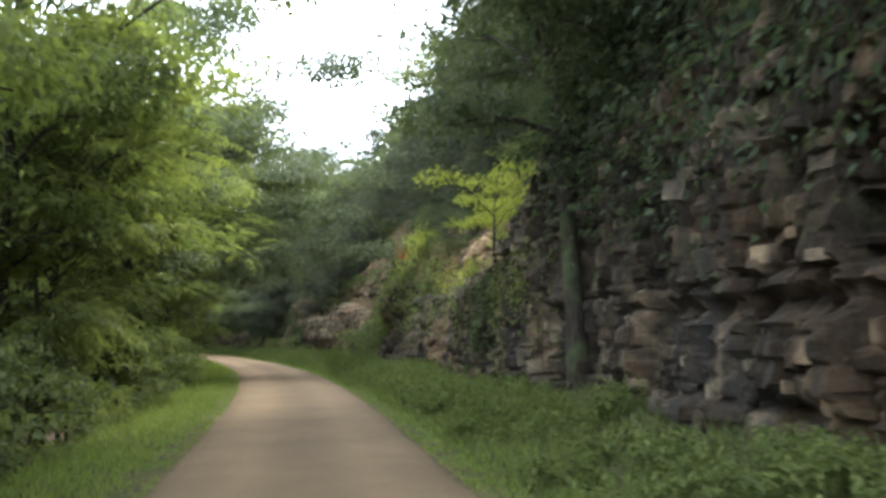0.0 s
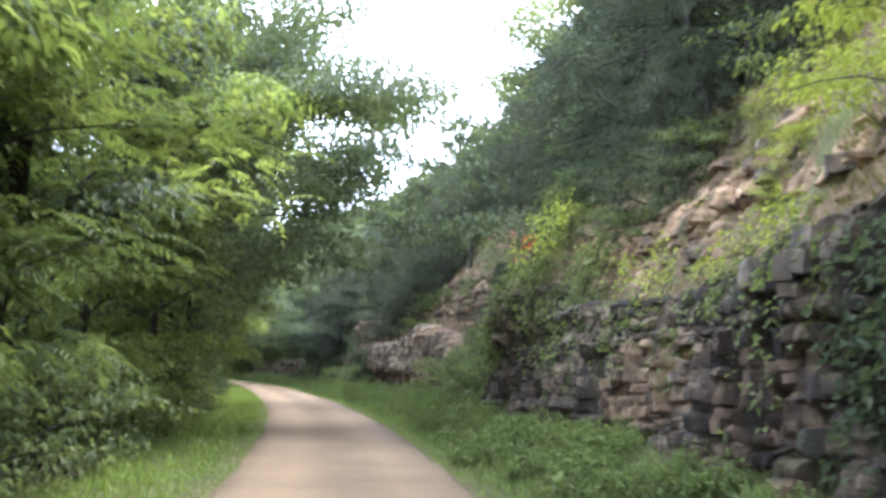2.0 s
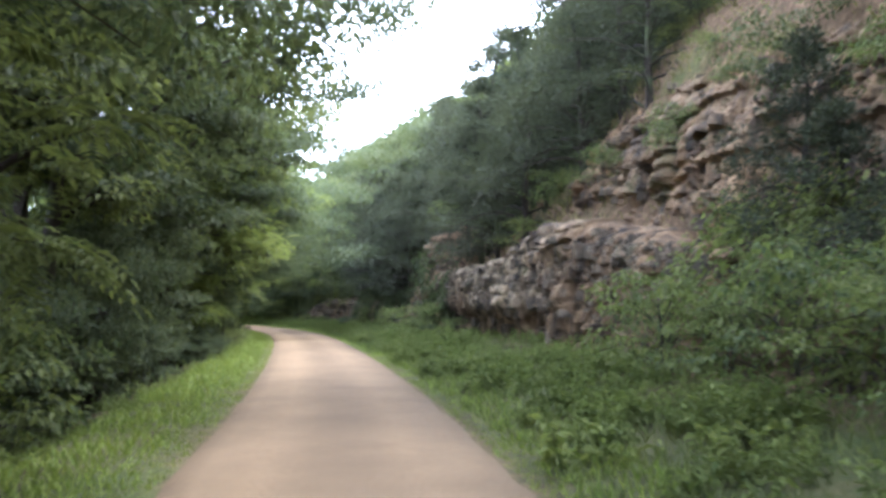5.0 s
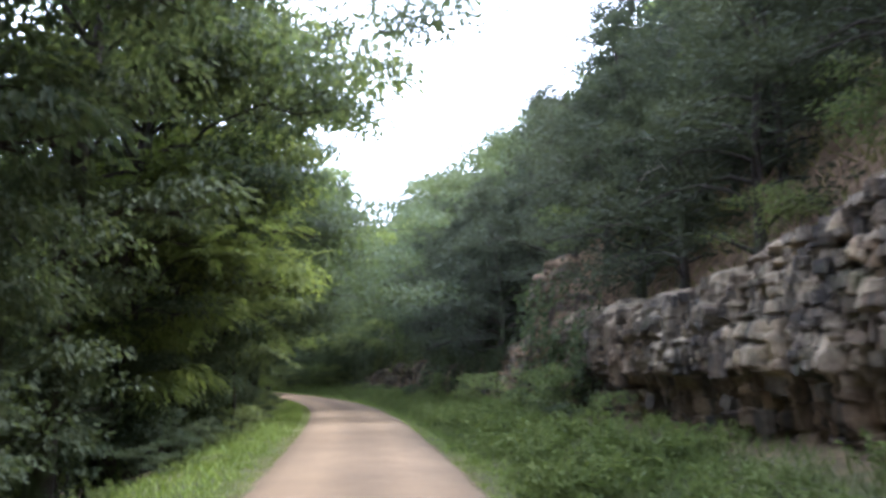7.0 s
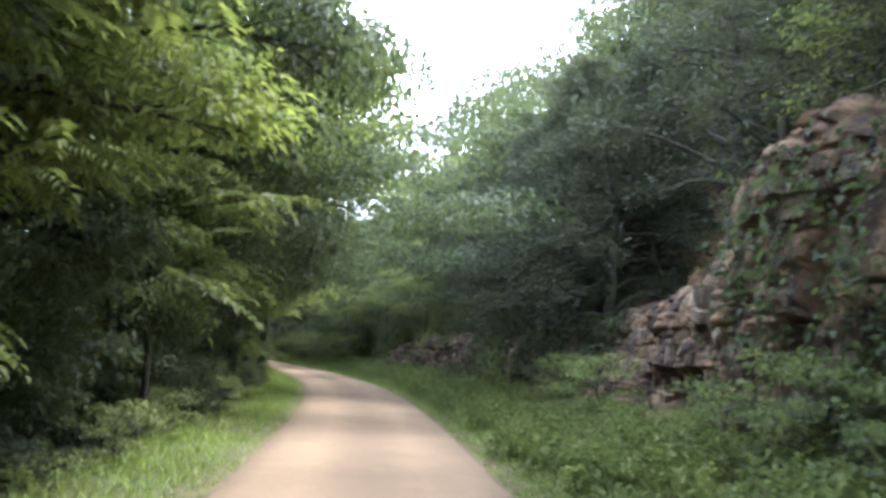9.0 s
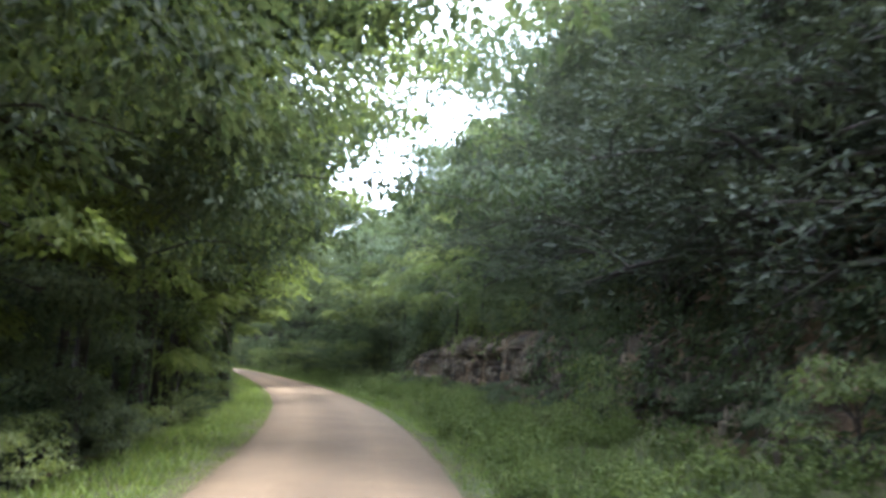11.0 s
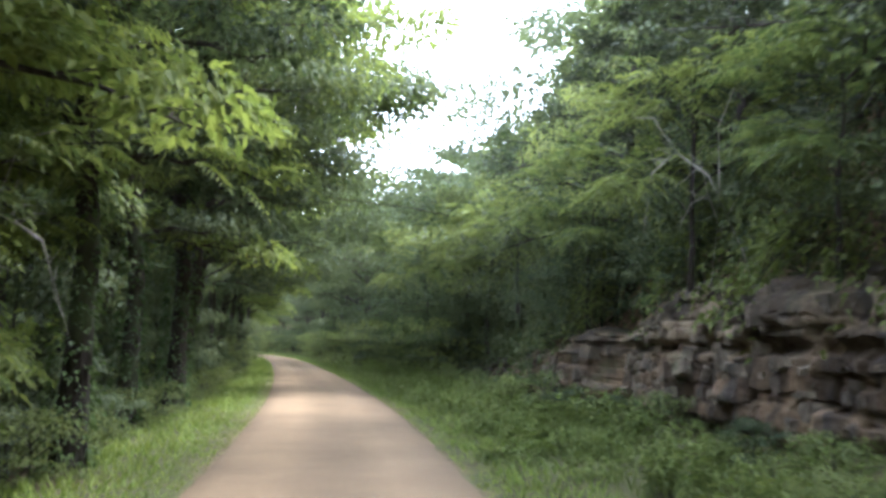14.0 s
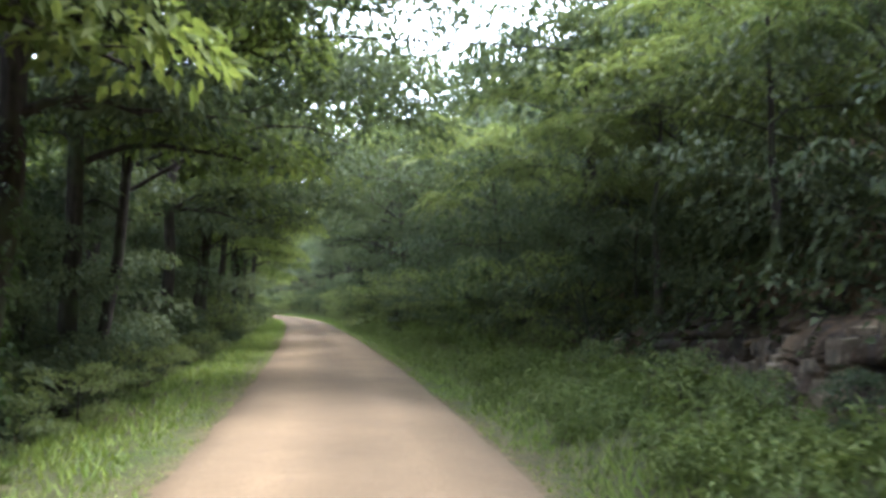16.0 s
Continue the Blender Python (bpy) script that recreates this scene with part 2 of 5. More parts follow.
# ---- shape of the bluff, by y of the road: foot, top of the sheer face, its lean, top and width of the bank over it ----
BLUFF = (  # y, foot, top, lean, bank, width
    (-60, 4.6, 5.5, 0.8, 7.5, 2.0), (-10, 4.4, 6.5, 0.9, 9.0, 2.0), (3.9, 4.2, 7.5, 1.0, 9.5, 2.0), (11.7, 4.3, 7.0, 0.8, 9.0, 2.0),
    (13.7, 4.5, 6.2, 0.5, 8.5, 2.0), (15.6, 4.2, 4.9, 0.4, 8.2, 2.1), (18.5, 4.1, 3.6, 0.3, 7.8, 2.3), (21.4, 4.1, 2.9, 0.2, 7.4, 2.6),
    (25.3, 4.2, 2.7, 0.25, 7.2, 2.6), (30.2, 4.25, 2.9, 0.4, 7.2, 2.6), (34.1, 4.1, 4.0, 0.35, 7.5, 2.4), (37.0, 4.4, 3.3, 0.5, 7.4, 2.2),
    (40.0, 4.8, 2.2, 0.9, 7.2, 2.0), (44.9, 4.9, 2.6, 0.7, 7.6, 1.9), (49.0, 4.8, 3.3, 0.7, 8.0, 1.9), (52.0, 4.8, 3.6, 0.5, 8.0, 2.4),
    (55.8, 4.8, 2.9, 0.35, 6.8, 2.8), (60.4, 4.8, 2.9, 0.3, 6.5, 3.0), (63.4, 4.7, 3.0, 0.3, 6.0, 3.2), (65.2, 4.5, 4.6, 0.15, 7.0, 2.4),
    (66.6, 4.6, 4.3, 0.3, 6.8, 2.2), (68.5, 4.7, 3.4, 1.0, 6.5, 2.2), (71.2, 4.6, 3.0, 1.3, 6.5, 2.2), (74.1, 4.8, 2.8, 1.3, 6.0, 2.6),
    (80.0, 4.6, 2.0, 0.4, 5.5, 3.0), (86.8, 4.5, 2.2, 0.3, 5.4, 2.6), (90.7, 4.6, 2.3, 0.2, 5.5, 2.4), (96.5, 4.4, 2.4, 0.2, 5.5, 2.4),
    (98.2, 4.3, 1.9, 0.3, 5.5, 2.6), (101.4, 4.1, 1.8, 0.3, 5.5, 2.8), (104.0, 4.3, 1.3, 0.3, 5.2, 3.0), (107.2, 4.5, 1.3, 0.5, 5.0, 3.2), (121.9, 5.2, 1.6, 0.6, 5.0, 3.4),
    (156.0, 5.5, 1.2, 0.8, 4.5, 3.6), (253.5, 6.0, 1.0, 0.8, 4.0, 3.6))
BLUFF_Y, FOOT, TOP, LEAN, BANK, WIDTH = zip(*BLUFF)


def bluff_at(s):
    y = np.interp(s, ALONG, MID[:, 1])
    return [np.interp(y, BLUFF_Y, column) for column in (FOOT, TOP, LEAN, BANK, WIDTH)]


def soft_noise(x, y, scale, seed=0.0):
    """Smooth noise from -1 to 1 over arrays."""
    x, y = np.broadcast_arrays(np.asarray(x, float), np.asarray(y, float))
    out = [noise.noise((a * scale + seed, b * scale - seed, seed)) for a, b in zip(x.ravel(), y.ravel())]
    return np.array(out).reshape(x.shape)


def ground_z(s, d):
    """Height of the ground: flat road, falling wood to the left, bluff and hill to the right."""
    s, d = np.broadcast_arrays(np.asarray(s, float), np.asarray(d, float))
    foot, top, lean, bank, width = bluff_at(s)
    a = np.abs(d)
    z = np.where(a < 1.75, 0.03 * (1 - (a / 1.75) ** 2), 0.0)
    left = np.interp(-d, [1.75, 2.0, 3.2, 5.0, 9.0, 16, 40, 400], [0, 0.02, -0.05, -0.7, -2.2, -3.2, -4.0, -4.0])
    z = np.where(d < -1.75, left, z)
    right = np.interp(d, [1.75, 2.1, 3.6], [0, 0.04, 0.22]) + np.clip((d - 3.6) / 3, 0, 0.4)
    e = foot + lean
    rise = np.clip((d - (e + 0.55)) / 0.35, 0, 1)
    t2 = np.clip((d - (e + 0.9)) / width, 0, 1)
    over = np.clip(d - (e + 0.9 + width), 0, None)
    hill = bank + 0.68 * np.minimum(over, 26) + 0.25 * np.clip(over - 26, 0, 40)
    up = np.where(t2 < 1, (top - 0.2) + (bank - top + 0.2) * t2, hill)
    z = np.where(d > 1.75, np.where(d < e + 0.9, right + (top - 0.2 - right) * rise, up), z)
    return z


def on_ground(s, d):
    x, y = plan(s, d)
    return float(x), float(y), float(ground_z(s, d))


# ---- mesh helpers ----
def mesh_of(name, verts, faces, mat, smooth=False):
    me = bpy.data.meshes.new(name)
    me.from_pydata(np.asarray(verts).tolist(), [], faces if isinstance(faces, list) else faces.tolist())
    me.materials.append(mat)
    if smooth:
        me.polygons.foreach_set("use_smooth", [True] * len(me.polygons))
    me.update()
    return me


def part(name, me, parent, label=""):
    ob = new(name, me)
    ob.parent = parent
    return tagged(ob, label)


def grid_faces(rows, cols):
    i = np.arange(rows * cols).reshape(rows, cols)
    return np.stack([i[:-1, :-1], i[:-1, 1:], i[1:, 1:], i[1:, :-1]], -1).reshape(-1, 4)


class Soup:
    """Vertices and faces gathered into one mesh."""

    def __init__(self):
        self.v, self.f, self.n = [], [], 0

    def add(self, v, f):
        self.v.append(np.asarray(v, float))
        self.f.extend((np.asarray(f) + self.n).tolist())
        self.n += len(v)

    def mesh(self, name, mat, smooth=False):
        return mesh_of(name, np.concatenate(self.v), self.f, mat, smooth)


def tube(soup, pts, radii, sides=6):
    """A tapered round limb along the points."""
    pts = np.asarray(pts, float)
    k = len(pts)
    t = np.gradient(pts, axis=0)
    t /= np.linalg.norm(t, axis=1)[:, None] + 1e-9
    ref = np.where(np.abs(t[:, 2:3]) > 0.9, [[1.0, 0, 0]], [[0, 0, 1.0]])
    u = np.cross(t, ref)
    u /= np.linalg.norm(u, axis=1)[:, None] + 1e-9
    w = np.cross(t, u)
    a = np.linspace(0, 2 * np.pi, sides, endpoint=False)
    ring = np.cos(a)[None, :, None] * u[:, None] + np.sin(a)[None, :, None] * w[:, None]
    v = (pts[:, None] + ring * np.asarray(radii)[:, None, None]).reshape(-1, 3)
    i = np.arange(k * sides).reshape(k, sides)
    f = np.stack([i[:-1], np.roll(i[:-1], -1, 1), np.roll(i[1:], -1, 1), i[1:]], -1).reshape(-1, 4)
    soup.add(v, f)


def unit(v):
    return v / (np.linalg.norm(v, axis=-1, keepdims=True) + 1e-9)


def leaves(soup, rng, base, out, length, width, droop=0.25, tilt=0.45, up=None):
    """Small folded leaves: each from its base along out, broad side up with some tilt."""
    k = len(base)
    d = unit(out)
    face = np.array([[0, 0, 1.0]]) if up is None else up
    up = unit(face + np.c_[rng.normal(0, tilt, k), rng.normal(0, tilt, k), np.zeros(k)])
    side = unit(np.cross(d, up))
    nor = np.cross(side, d)
    ln = (length * rng.uniform(0.7, 1.25, k))[:, None]
    wd = (width * rng.uniform(0.75, 1.2, k))[:, None]
    mid = base + d * ln * 0.45
    tip = base + d * ln - np.array([0, 0, 1.0]) * ln * droop
    v = np.stack([base, mid + side * wd / 2 + nor * wd * 0.14, tip, mid - side * wd / 2 + nor * wd * 0.14], 1).reshape(-1, 3)
    i = np.arange(k)[:, None] * 4
    soup.add(v, np.concatenate([i + [0, 1, 2], i + [0, 2, 3]]))


def fronds(soup, rng, base, out, length, pairs=8, leaflet=0.11):
    """Feathered compound leaves: a drooping rib with paired leaflets."""
    k = len(base)
    d = unit(out)
    up = unit(np.c_[rng.normal(0, 0.25, k), rng.normal(0, 0.25, k), np.ones(k)])
    side = unit(np.cross(d, up))
    ln = (length * rng.uniform(0.75, 1.2, k))[:, None]
    for j in range(pairs + 1):
        f = (j + 1.0) / (pairs + 1)
        at = base + d * ln * f + np.array([0, 0, 1.0]) * ln * (0.10 * f - 0.42 * f * f)
        if j == pairs:
            leaves(soup, rng, at, d - [0, 0, 0.6], leaflet, leaflet * 0.36, 0.2, 0.2)
            continue
        size = leaflet * (1.15 - 0.55 * abs(f - 0.4))
        for sg in (-1, 1):
            leaves(soup, rng, at, d * 0.35 + side * sg - [0, 0, 0.15], size, size * 0.34, 0.25, 0.25)


def grow(seed, height, spread, low, limbs, count, leaf, leaf_mat, bark=None, lean=0.0, radius=0.16, kind="leaf", crown=0.45, twigs=5, cloud=0.42, bias=0.0):
    """Meshes of a tree: trunk and limbs, and a crown of leaves gathered at the twigs' ends."""
    rng = np.random.default_rng(seed)
    wood, green = Soup(), Soup()
    n = 9
    t = np.linspace(0, 1, n)
    trunk = np.c_[np.cumsum(rng.normal(0, 0.018 * height, n)) * t + lean * height * t, np.cumsum(rng.normal(0, 0.018 * height, n)) * t, height * t * 0.94]
    trunk[0, 2] = -0.35
    rad = radius * (1 - 0.85 * t) + 0.01
    rad[0] *= 1.35
    tube(wood, trunk, rad, 8)
    tips = []
    for i in range(limbs):
        u = low + (1 - low) * (i + rng.uniform(0, 0.9)) / limbs
        az = i * 2.4 + rng.uniform(-0.5, 0.5)
        q = np.array([np.interp(u, t, trunk[:, k]) for k in range(3)])
        w = (u - low) / (1 - low)
        if kind == "cedar":
            reach = spread * (1.02 - w) ** 0.7 * rng.uniform(0.75, 1.1)
            rise = 0.25
        else:
            reach = spread * (0.55 + 0.75 * np.sin(np.pi * min(1, w * 0.85 + 0.18))) * rng.uniform(0.65, 1.1) * (1 - crown * w * w)
            rise = rng.uniform(0.15, 0.6) + 0.5 * w
            if height > 8.5 and bias < 0.78:
                reach *= 0.45 + 0.55 * min(1.0, w / 0.4)
        reach *= 1 + bias * np.cos(az)
        dv = np.array([np.cos(az), np.sin(az), rise])
        g = np.linspace(0, 1, 5)
        limb = q + g[:, None] * dv * reach + np.c_[np.cumsum(rng.normal(0, 0.075 * reach, (5, 2)), 0) * g[:, None], (0.12 * np.sin(3.1 * g + rng.uniform(-1, 1)) - 0.2 * g ** 2) * reach]
        r0 = max(0.012, radius * (1 - 0.8 * u) * 0.5)
        tube(wood, limb, r0 * (1 - 0.8 * g) + 0.004, 5 if radius > 0.12 else 3)
        for _ in range(twigs):
            f = rng.uniform(0.3, 1.0)
            b = np.array([np.interp(f, g, limb[:, k]) for k in range(3)])
            a2 = az + rng.uniform(-1.3, 1.3)
            ln = reach * rng.uniform(0.18, 0.42)
            e = b + np.array([np.cos(a2), np.sin(a2), rng.uniform(-0.15, 0.6)]) * ln
            if radius > 0.12:
                tube(wood, [b, (b + e) / 2 + rng.normal(0, 0.04, 3), e], [r0 * 0.3 + 0.003, r0 * 0.2 + 0.003, 0.003], 3)
            tips += [(e, ln), ((b + e) / 2, ln)]
        tips.append((limb[-1], reach * 0.3))
    c = np.array([p for p, _ in tips])
    size = np.array([cloud * (0.75 + 0.4 * min(ln, 1.5)) for _, ln in tips])
    if kind == "leaf" and leaf < 0.25:
        # broad leaves hang in layered sprays, each a dome round its twig's end
        keep = rng.permutation(len(c))[:max(40, int(len(c) * 0.62))]
        c, size = c[keep], size[keep] * rng.uniform(0.7, 1.35, len(keep))
        share = size ** 2 * (1 + bias * np.clip(c[:, 0] / (2 * spread), 0, 1))
        pick = rng.choice(len(c), count, p=share / np.sum(share))
        dome = unit(rng.normal(0, 1, (count, 3)) * [1, 1, 0.85] + [0, 0, 0.35])
        dome[:, 2] = np.where(dome[:, 2] < -0.25, -dome[:, 2], dome[:, 2])
        jit = dome * (0.35 + 0.65 * rng.random((count, 1)) ** 0.4) * size[pick][:, None] * [1.5, 1.5, 0.8]
        out = dome * [1, 1, 0.3] + rng.normal(0, 0.45, (count, 3)) - [0, 0, 0.55]
        leaves(green, rng, c[pick] + jit, out, leaf, leaf * 0.58, 0.2, 0.4, dome * 0.7 + [0, 0, 0.6])
        return wood.mesh("trunk", bark or BARK, True), green.mesh("crown", leaf_mat)
    pick = rng.integers(0, len(c), count)
    jit = unit(rng.normal(0, 1, (count, 3))) * rng.random((count, 1)) ** 0.45 * size[pick][:, None] * ([1.3, 1.3, 0.8] if kind == "cedar" else [1.45, 1.45, 0.5])
    pos = c[pick] + jit
    out = unit(jit) + unit(pos - np.array([0, 0, height * 0.5])) * 0.5 + rng.normal(0, 0.35, (count, 3))
    out[:, 2] = out[:, 2] * 0.5 - 0.12
    if kind == "frond":
        fronds(green, rng, pos, out, leaf, 7, leaf * 0.27)
    elif kind == "cedar":
        out[:, 2] += 0.35
        leaves(green, rng, pos, out, leaf, leaf * 0.30, 0.05, 0.9)
    else:
        leaves(green, rng, pos, out, leaf, leaf * 0.6)
    return wood.mesh("trunk", bark or BARK, True), green.mesh("crown", leaf_mat)


def plant(name, meshes, label, category, group):
    """A tree or bush as a thing with a trunk and a crown."""
    base = tagged(new(name), label, category, group)
    if category == "shrub" or name == "sapling":
        tagged(part("stem_tangle", meshes[0], base), kind="stuff")
        tagged(part("foliage", meshes[1], base), kind="stuff")
    else:
        part("trunk", meshes[0], base)
        part("crown", meshes[1], base)
    return base


class Stock:
    """One kind of plant: the first placing uses the built thing, each later one a copy."""

    def __init__(self, thing, sink=0.1):
        self.thing, self.used, self.sink = thing, False, sink

    def put(self, s, d, scale=1.0, turn=None, z=None, tip=(0, 0), tall=1.0):
        x, y, g = on_ground(s, d)
        m = pose(x, y, (g if z is None else z) - self.sink * scale, tip[0], tip[1], RNG.uniform(0, 360) if turn is None else turn) @ Matrix.Diagonal((scale, scale, scale * tall, 1))
        if self.used:
            return copy_thing(self.thing, m)
        self.used = True
        self.thing.matrix_basis = m
        return self.thing


class Massed:
    """Plants too far back to tell apart, gathered into one cover of the slope."""

    def __init__(self):
        self.wood, self.green = Soup(), {}

    def put(self, stock, s, d, scale):
        x, y, z = on_ground(s, d)
        a = RNG.uniform(0, 6.283)
        turn = np.array([[np.cos(a), -np.sin(a), 0], [np.sin(a), np.cos(a), 0], [0, 0, 1]]) * scale
        for ob in stock.thing.children:
            me = ob.data
            co = np.empty(len(me.vertices) * 3)
            me.vertices.foreach_get("co", co)
            size = len(me.polygons[0].vertices)
            f = np.empty(len(me.polygons) * size, int)
            me.polygons.foreach_get("vertices", f)
            soup = self.wood if me.materials[0] == BARK else self.green.setdefault(me.materials[0], Soup())
            soup.add(co.reshape(-1, 3) @ turn.T + [x, y, z - 0.1], f.reshape(-1, size))

    def finish(self, label):
        base = tagged(new("far_wood"), label, "wood", kind="stuff")
        tagged(part("trunk_mass", self.wood.mesh("trunk_mass", BARK, True), base), kind="stuff")
        for mat, soup in self.green.items():
            tagged(part("foliage", soup.mesh("foliage", mat), base), kind="stuff")
        return base


def facing_road(s):
    """Turn that points a plant's own x across the road, from left to right."""
    return math.degrees(math.atan2(-np.interp(s, ALONG, WAY[:, 0]), np.interp(s, ALONG, WAY[:, 1])))


RNG = np.random.default_rng(7)

# ---- ground: one sheet from the valley wood over the verges to the hill ----
def build_ground():
    s = np.r_[np.arange(S_MIN, -20, 4), np.arange(-20, 135, 0.7), np.arange(135, S_MAX, 2.5)]
    d = np.r_[-120, -80, -55, -40, -30, -24, -19, -15, -12, -10, -8.5, -7.2, -6, -5, -4.2, -3.6, -3.1, -2.7, -2.3, -2.0, -1.78,
              -1.2, -0.6, 0, 0.6, 1.2, 1.78, 2.0, 2.4, 2.8, 3.2, 3.7, 4.2]
    far = np.r_[0.05, 0.3, 0.55, 0.72, 0.9, 1.3, 1.7, 2.1, 2.6, 3.1, 3.6, 4.2, 5, 6, 7.5, 9, 11, 13.5, 16.5, 20, 25, 32, 42, 60, 90, 140, 260]
    foot, top, lean, bank, width = bluff_at(s)
    dd = np.concatenate([np.repeat(d[None], len(s), 0), (foot + lean)[:, None] + far[None]], 1)
    dd[:, len(d) - 1] = np.minimum(dd[:, len(d) - 1], dd[:, len(d)] - 0.1)
    ss = np.repeat(s[:, None], dd.shape[1], 1)
    x, y = plan(ss, dd)
    z = ground_z(ss, dd)
    rough = np.clip((np.abs(dd) - 2.2) / 2, 0, 1)
    z = z + rough * (0.16 * soft_noise(x, y, 0.55, 3.1) + 0.07 * soft_noise(x, y, 1.7, 8.2))
    foot2, top2, lean2, bank2, width2 = [v[:, None] for v in bluff_at(s)]
    z += np.clip((dd - foot2 - lean2 - 1.0) / 0.6, 0, 1) * (0.22 * soft_noise(x, y, 1.1, 4.4) + 0.1 * soft_noise(x, y, 2.9, 6.4))
    z += np.clip((dd - 9) / 6, 0, 1) * 0.8 * soft_noise(x, y, 0.12, 5.5)
    # outermost columns run on to the horizon
    x[:, 0], y[:, 0] = x[:, 0] - 1500, y[:, 0] - 500
    x[:, -1], y[:, -1] = x[:, -1] + 1500, y[:, -1] + 500
    v = np.stack([x, y, z], -1).reshape(-1, 3)
    me = mesh_of("ground", v, grid_faces(*dd.shape)[:, ::-1], EARTH, True)
    turf = np.clip((np.abs(dd) - 1.55) / 0.25, 0, 1) * np.clip((5.4 - np.abs(dd)) / 1.0, 0, 1) * (0.75 + 0.25 * soft_noise(x, y, 0.8, 2.0))
    turf = np.maximum(turf, 0.85 * np.clip((np.abs(dd) - 9) / 6, 0, 1))
    at = me.attributes.new("turf", "FLOAT", "POINT")
    at.data.foreach_set("value", turf.ravel())
    return tagged(new("ground", me), "leaf-strewn wood floor and earthy hillside", "ground", kind="structure")


build_ground()


def build_road():
    s = np.arange(S_MIN + 1, S_MAX - 1, 0.5)
    d = np.linspace(-1, 1, 17)
    edge_l = 1.62 + 0.05 * soft_noise(s, s * 0, 0.7, 1.0) + 0.05 * soft_noise(s, s * 0, 2.6, 2.0)
    edge_r = 1.62 + 0.05 * soft_noise(s, s * 0, 0.7, 4.0) + 0.05 * soft_noise(s, s * 0, 2.6, 6.0)
    dd = np.where(d[None] < 0, d[None] * edge_l[:, None], d[None] * edge_r[:, None])
    ss = np.repeat(s[:, None], len(d), 1)
    x, y = plan(ss, dd)
    z = 0.035 + 0.035 * (1 - d[None] ** 2) + 0 * ss
    z[:, 0] = z[:, -1] = -0.03
    me = mesh_of("road", np.stack([x, y, z], -1).reshape(-1, 3), grid_faces(*dd.shape)[:, ::-1], ROAD, True)
    at = me.attributes.new("across", "FLOAT", "POINT")
    at.data.foreach_set("value", np.repeat(d[None], len(s), 0).ravel())
    return tagged(new("road", me), "narrow worn road of reddish-tan chip seal without markings", "road", kind="structure")


build_road()


# ---- the bluff: limestone broken by upright joints and rough beds ----
def scatter(i, j, k):
    """Random numbers from 0 to 1 fixed by whole numbers."""
    h = (i * 374761393 + j * 668265263 + k * 2246822519) & 0xFFFFFFFF
    h = ((h ^ (h >> 13)) * 1274126177) & 0xFFFFFFFF
    return ((h ^ (h >> 16)) & 0xFFFFFF) / 0xFFFFFF


def cuts(x, pitch, row, seed):
    """Uneven cells along x, of their own in each row: the cell's number, the way to its nearer edge and from its middle."""
    def edge(k):
        return (k + 0.86 * (scatter(k, row, seed) - 0.5)) * pitch

    k = np.floor(x / pitch).astype(np.int64)
    k = np.where(x < edge(k), k - 1, np.where(x >= edge(k + 1), k + 1, k))
    lo, hi = edge(k), edge(k + 1)
    return k, np.minimum(x - lo, hi - x), x - (lo + hi) / 2


def relief(s, z, seed=11, column=0.36, bed=0.2, rough=1.0):
    """How far the face stands out at s and z (towards the road), and how light each block is: upright joints, beds between them."""
    s, z = np.asarray(s, float), np.asarray(z, float)
    ws = s + 0.09 * soft_noise(s, z, 0.9, seed * 1.7) + 0.025 * soft_noise(s, z, 3.3, seed + 2.0)
    wz = z + 0.13 * soft_noise(s, z * 0, 0.35, seed + 5.0) + 0.03 * soft_noise(s, z, 2.6, seed + 9.0)
    j, group_edge, group_v = cuts(wz, 1.05, np.zeros(s.shape, np.int64), seed)
    i, joint, u = cuts(ws, column, j, seed + 1)
    k, seam, v = cuts(wz, bed, i * 7 + j * 131, seed + 2)
    m, split, w = cuts(ws, column * 0.55, k * 5 + j * 17 + i, seed + 3)

    def signed(a, b, n):
        return 2 * scatter(a, b, seed + n) - 1

    cell = k * 57 + m
    out = 0.14 * signed(j, j * 0, 4) + 0.17 * signed(i, j, 5) + 0.45 * u * signed(i, j, 6)
    out += 0.075 * signed(i * 9 + j, k, 7) + 0.3 * v * signed(i * 9 + j, k, 8)
    out += 0.045 * signed(i, cell, 9) + 0.35 * w * signed(i, cell, 10)
    out -= np.where(scatter(i * 9 + j, k, seed + 11) < 0.10, 0.2, 0)
    out -= 0.22 * np.clip(1 - joint / 0.05, 0, 1) * (scatter(i, j, seed + 12) > 0.3)
    out -= 0.09 * np.clip(1 - seam / 0.03, 0, 1) * (scatter(i, k, seed + 13) > 0.3)
    out -= 0.13 * np.clip(1 - group_edge / 0.06, 0, 1) * np.clip(0.6 + 1.5 * soft_noise(s, z, 0.5, seed + 3.0), 0, 1)
    tone = 0.22 * signed(j, i // 3, 14) + 0.3 * signed(i, j, 15) + 0.36 * signed(i * 9 + j, k, 16) + 0.3 * signed(i, cell, 17)
    return out * rough, tone


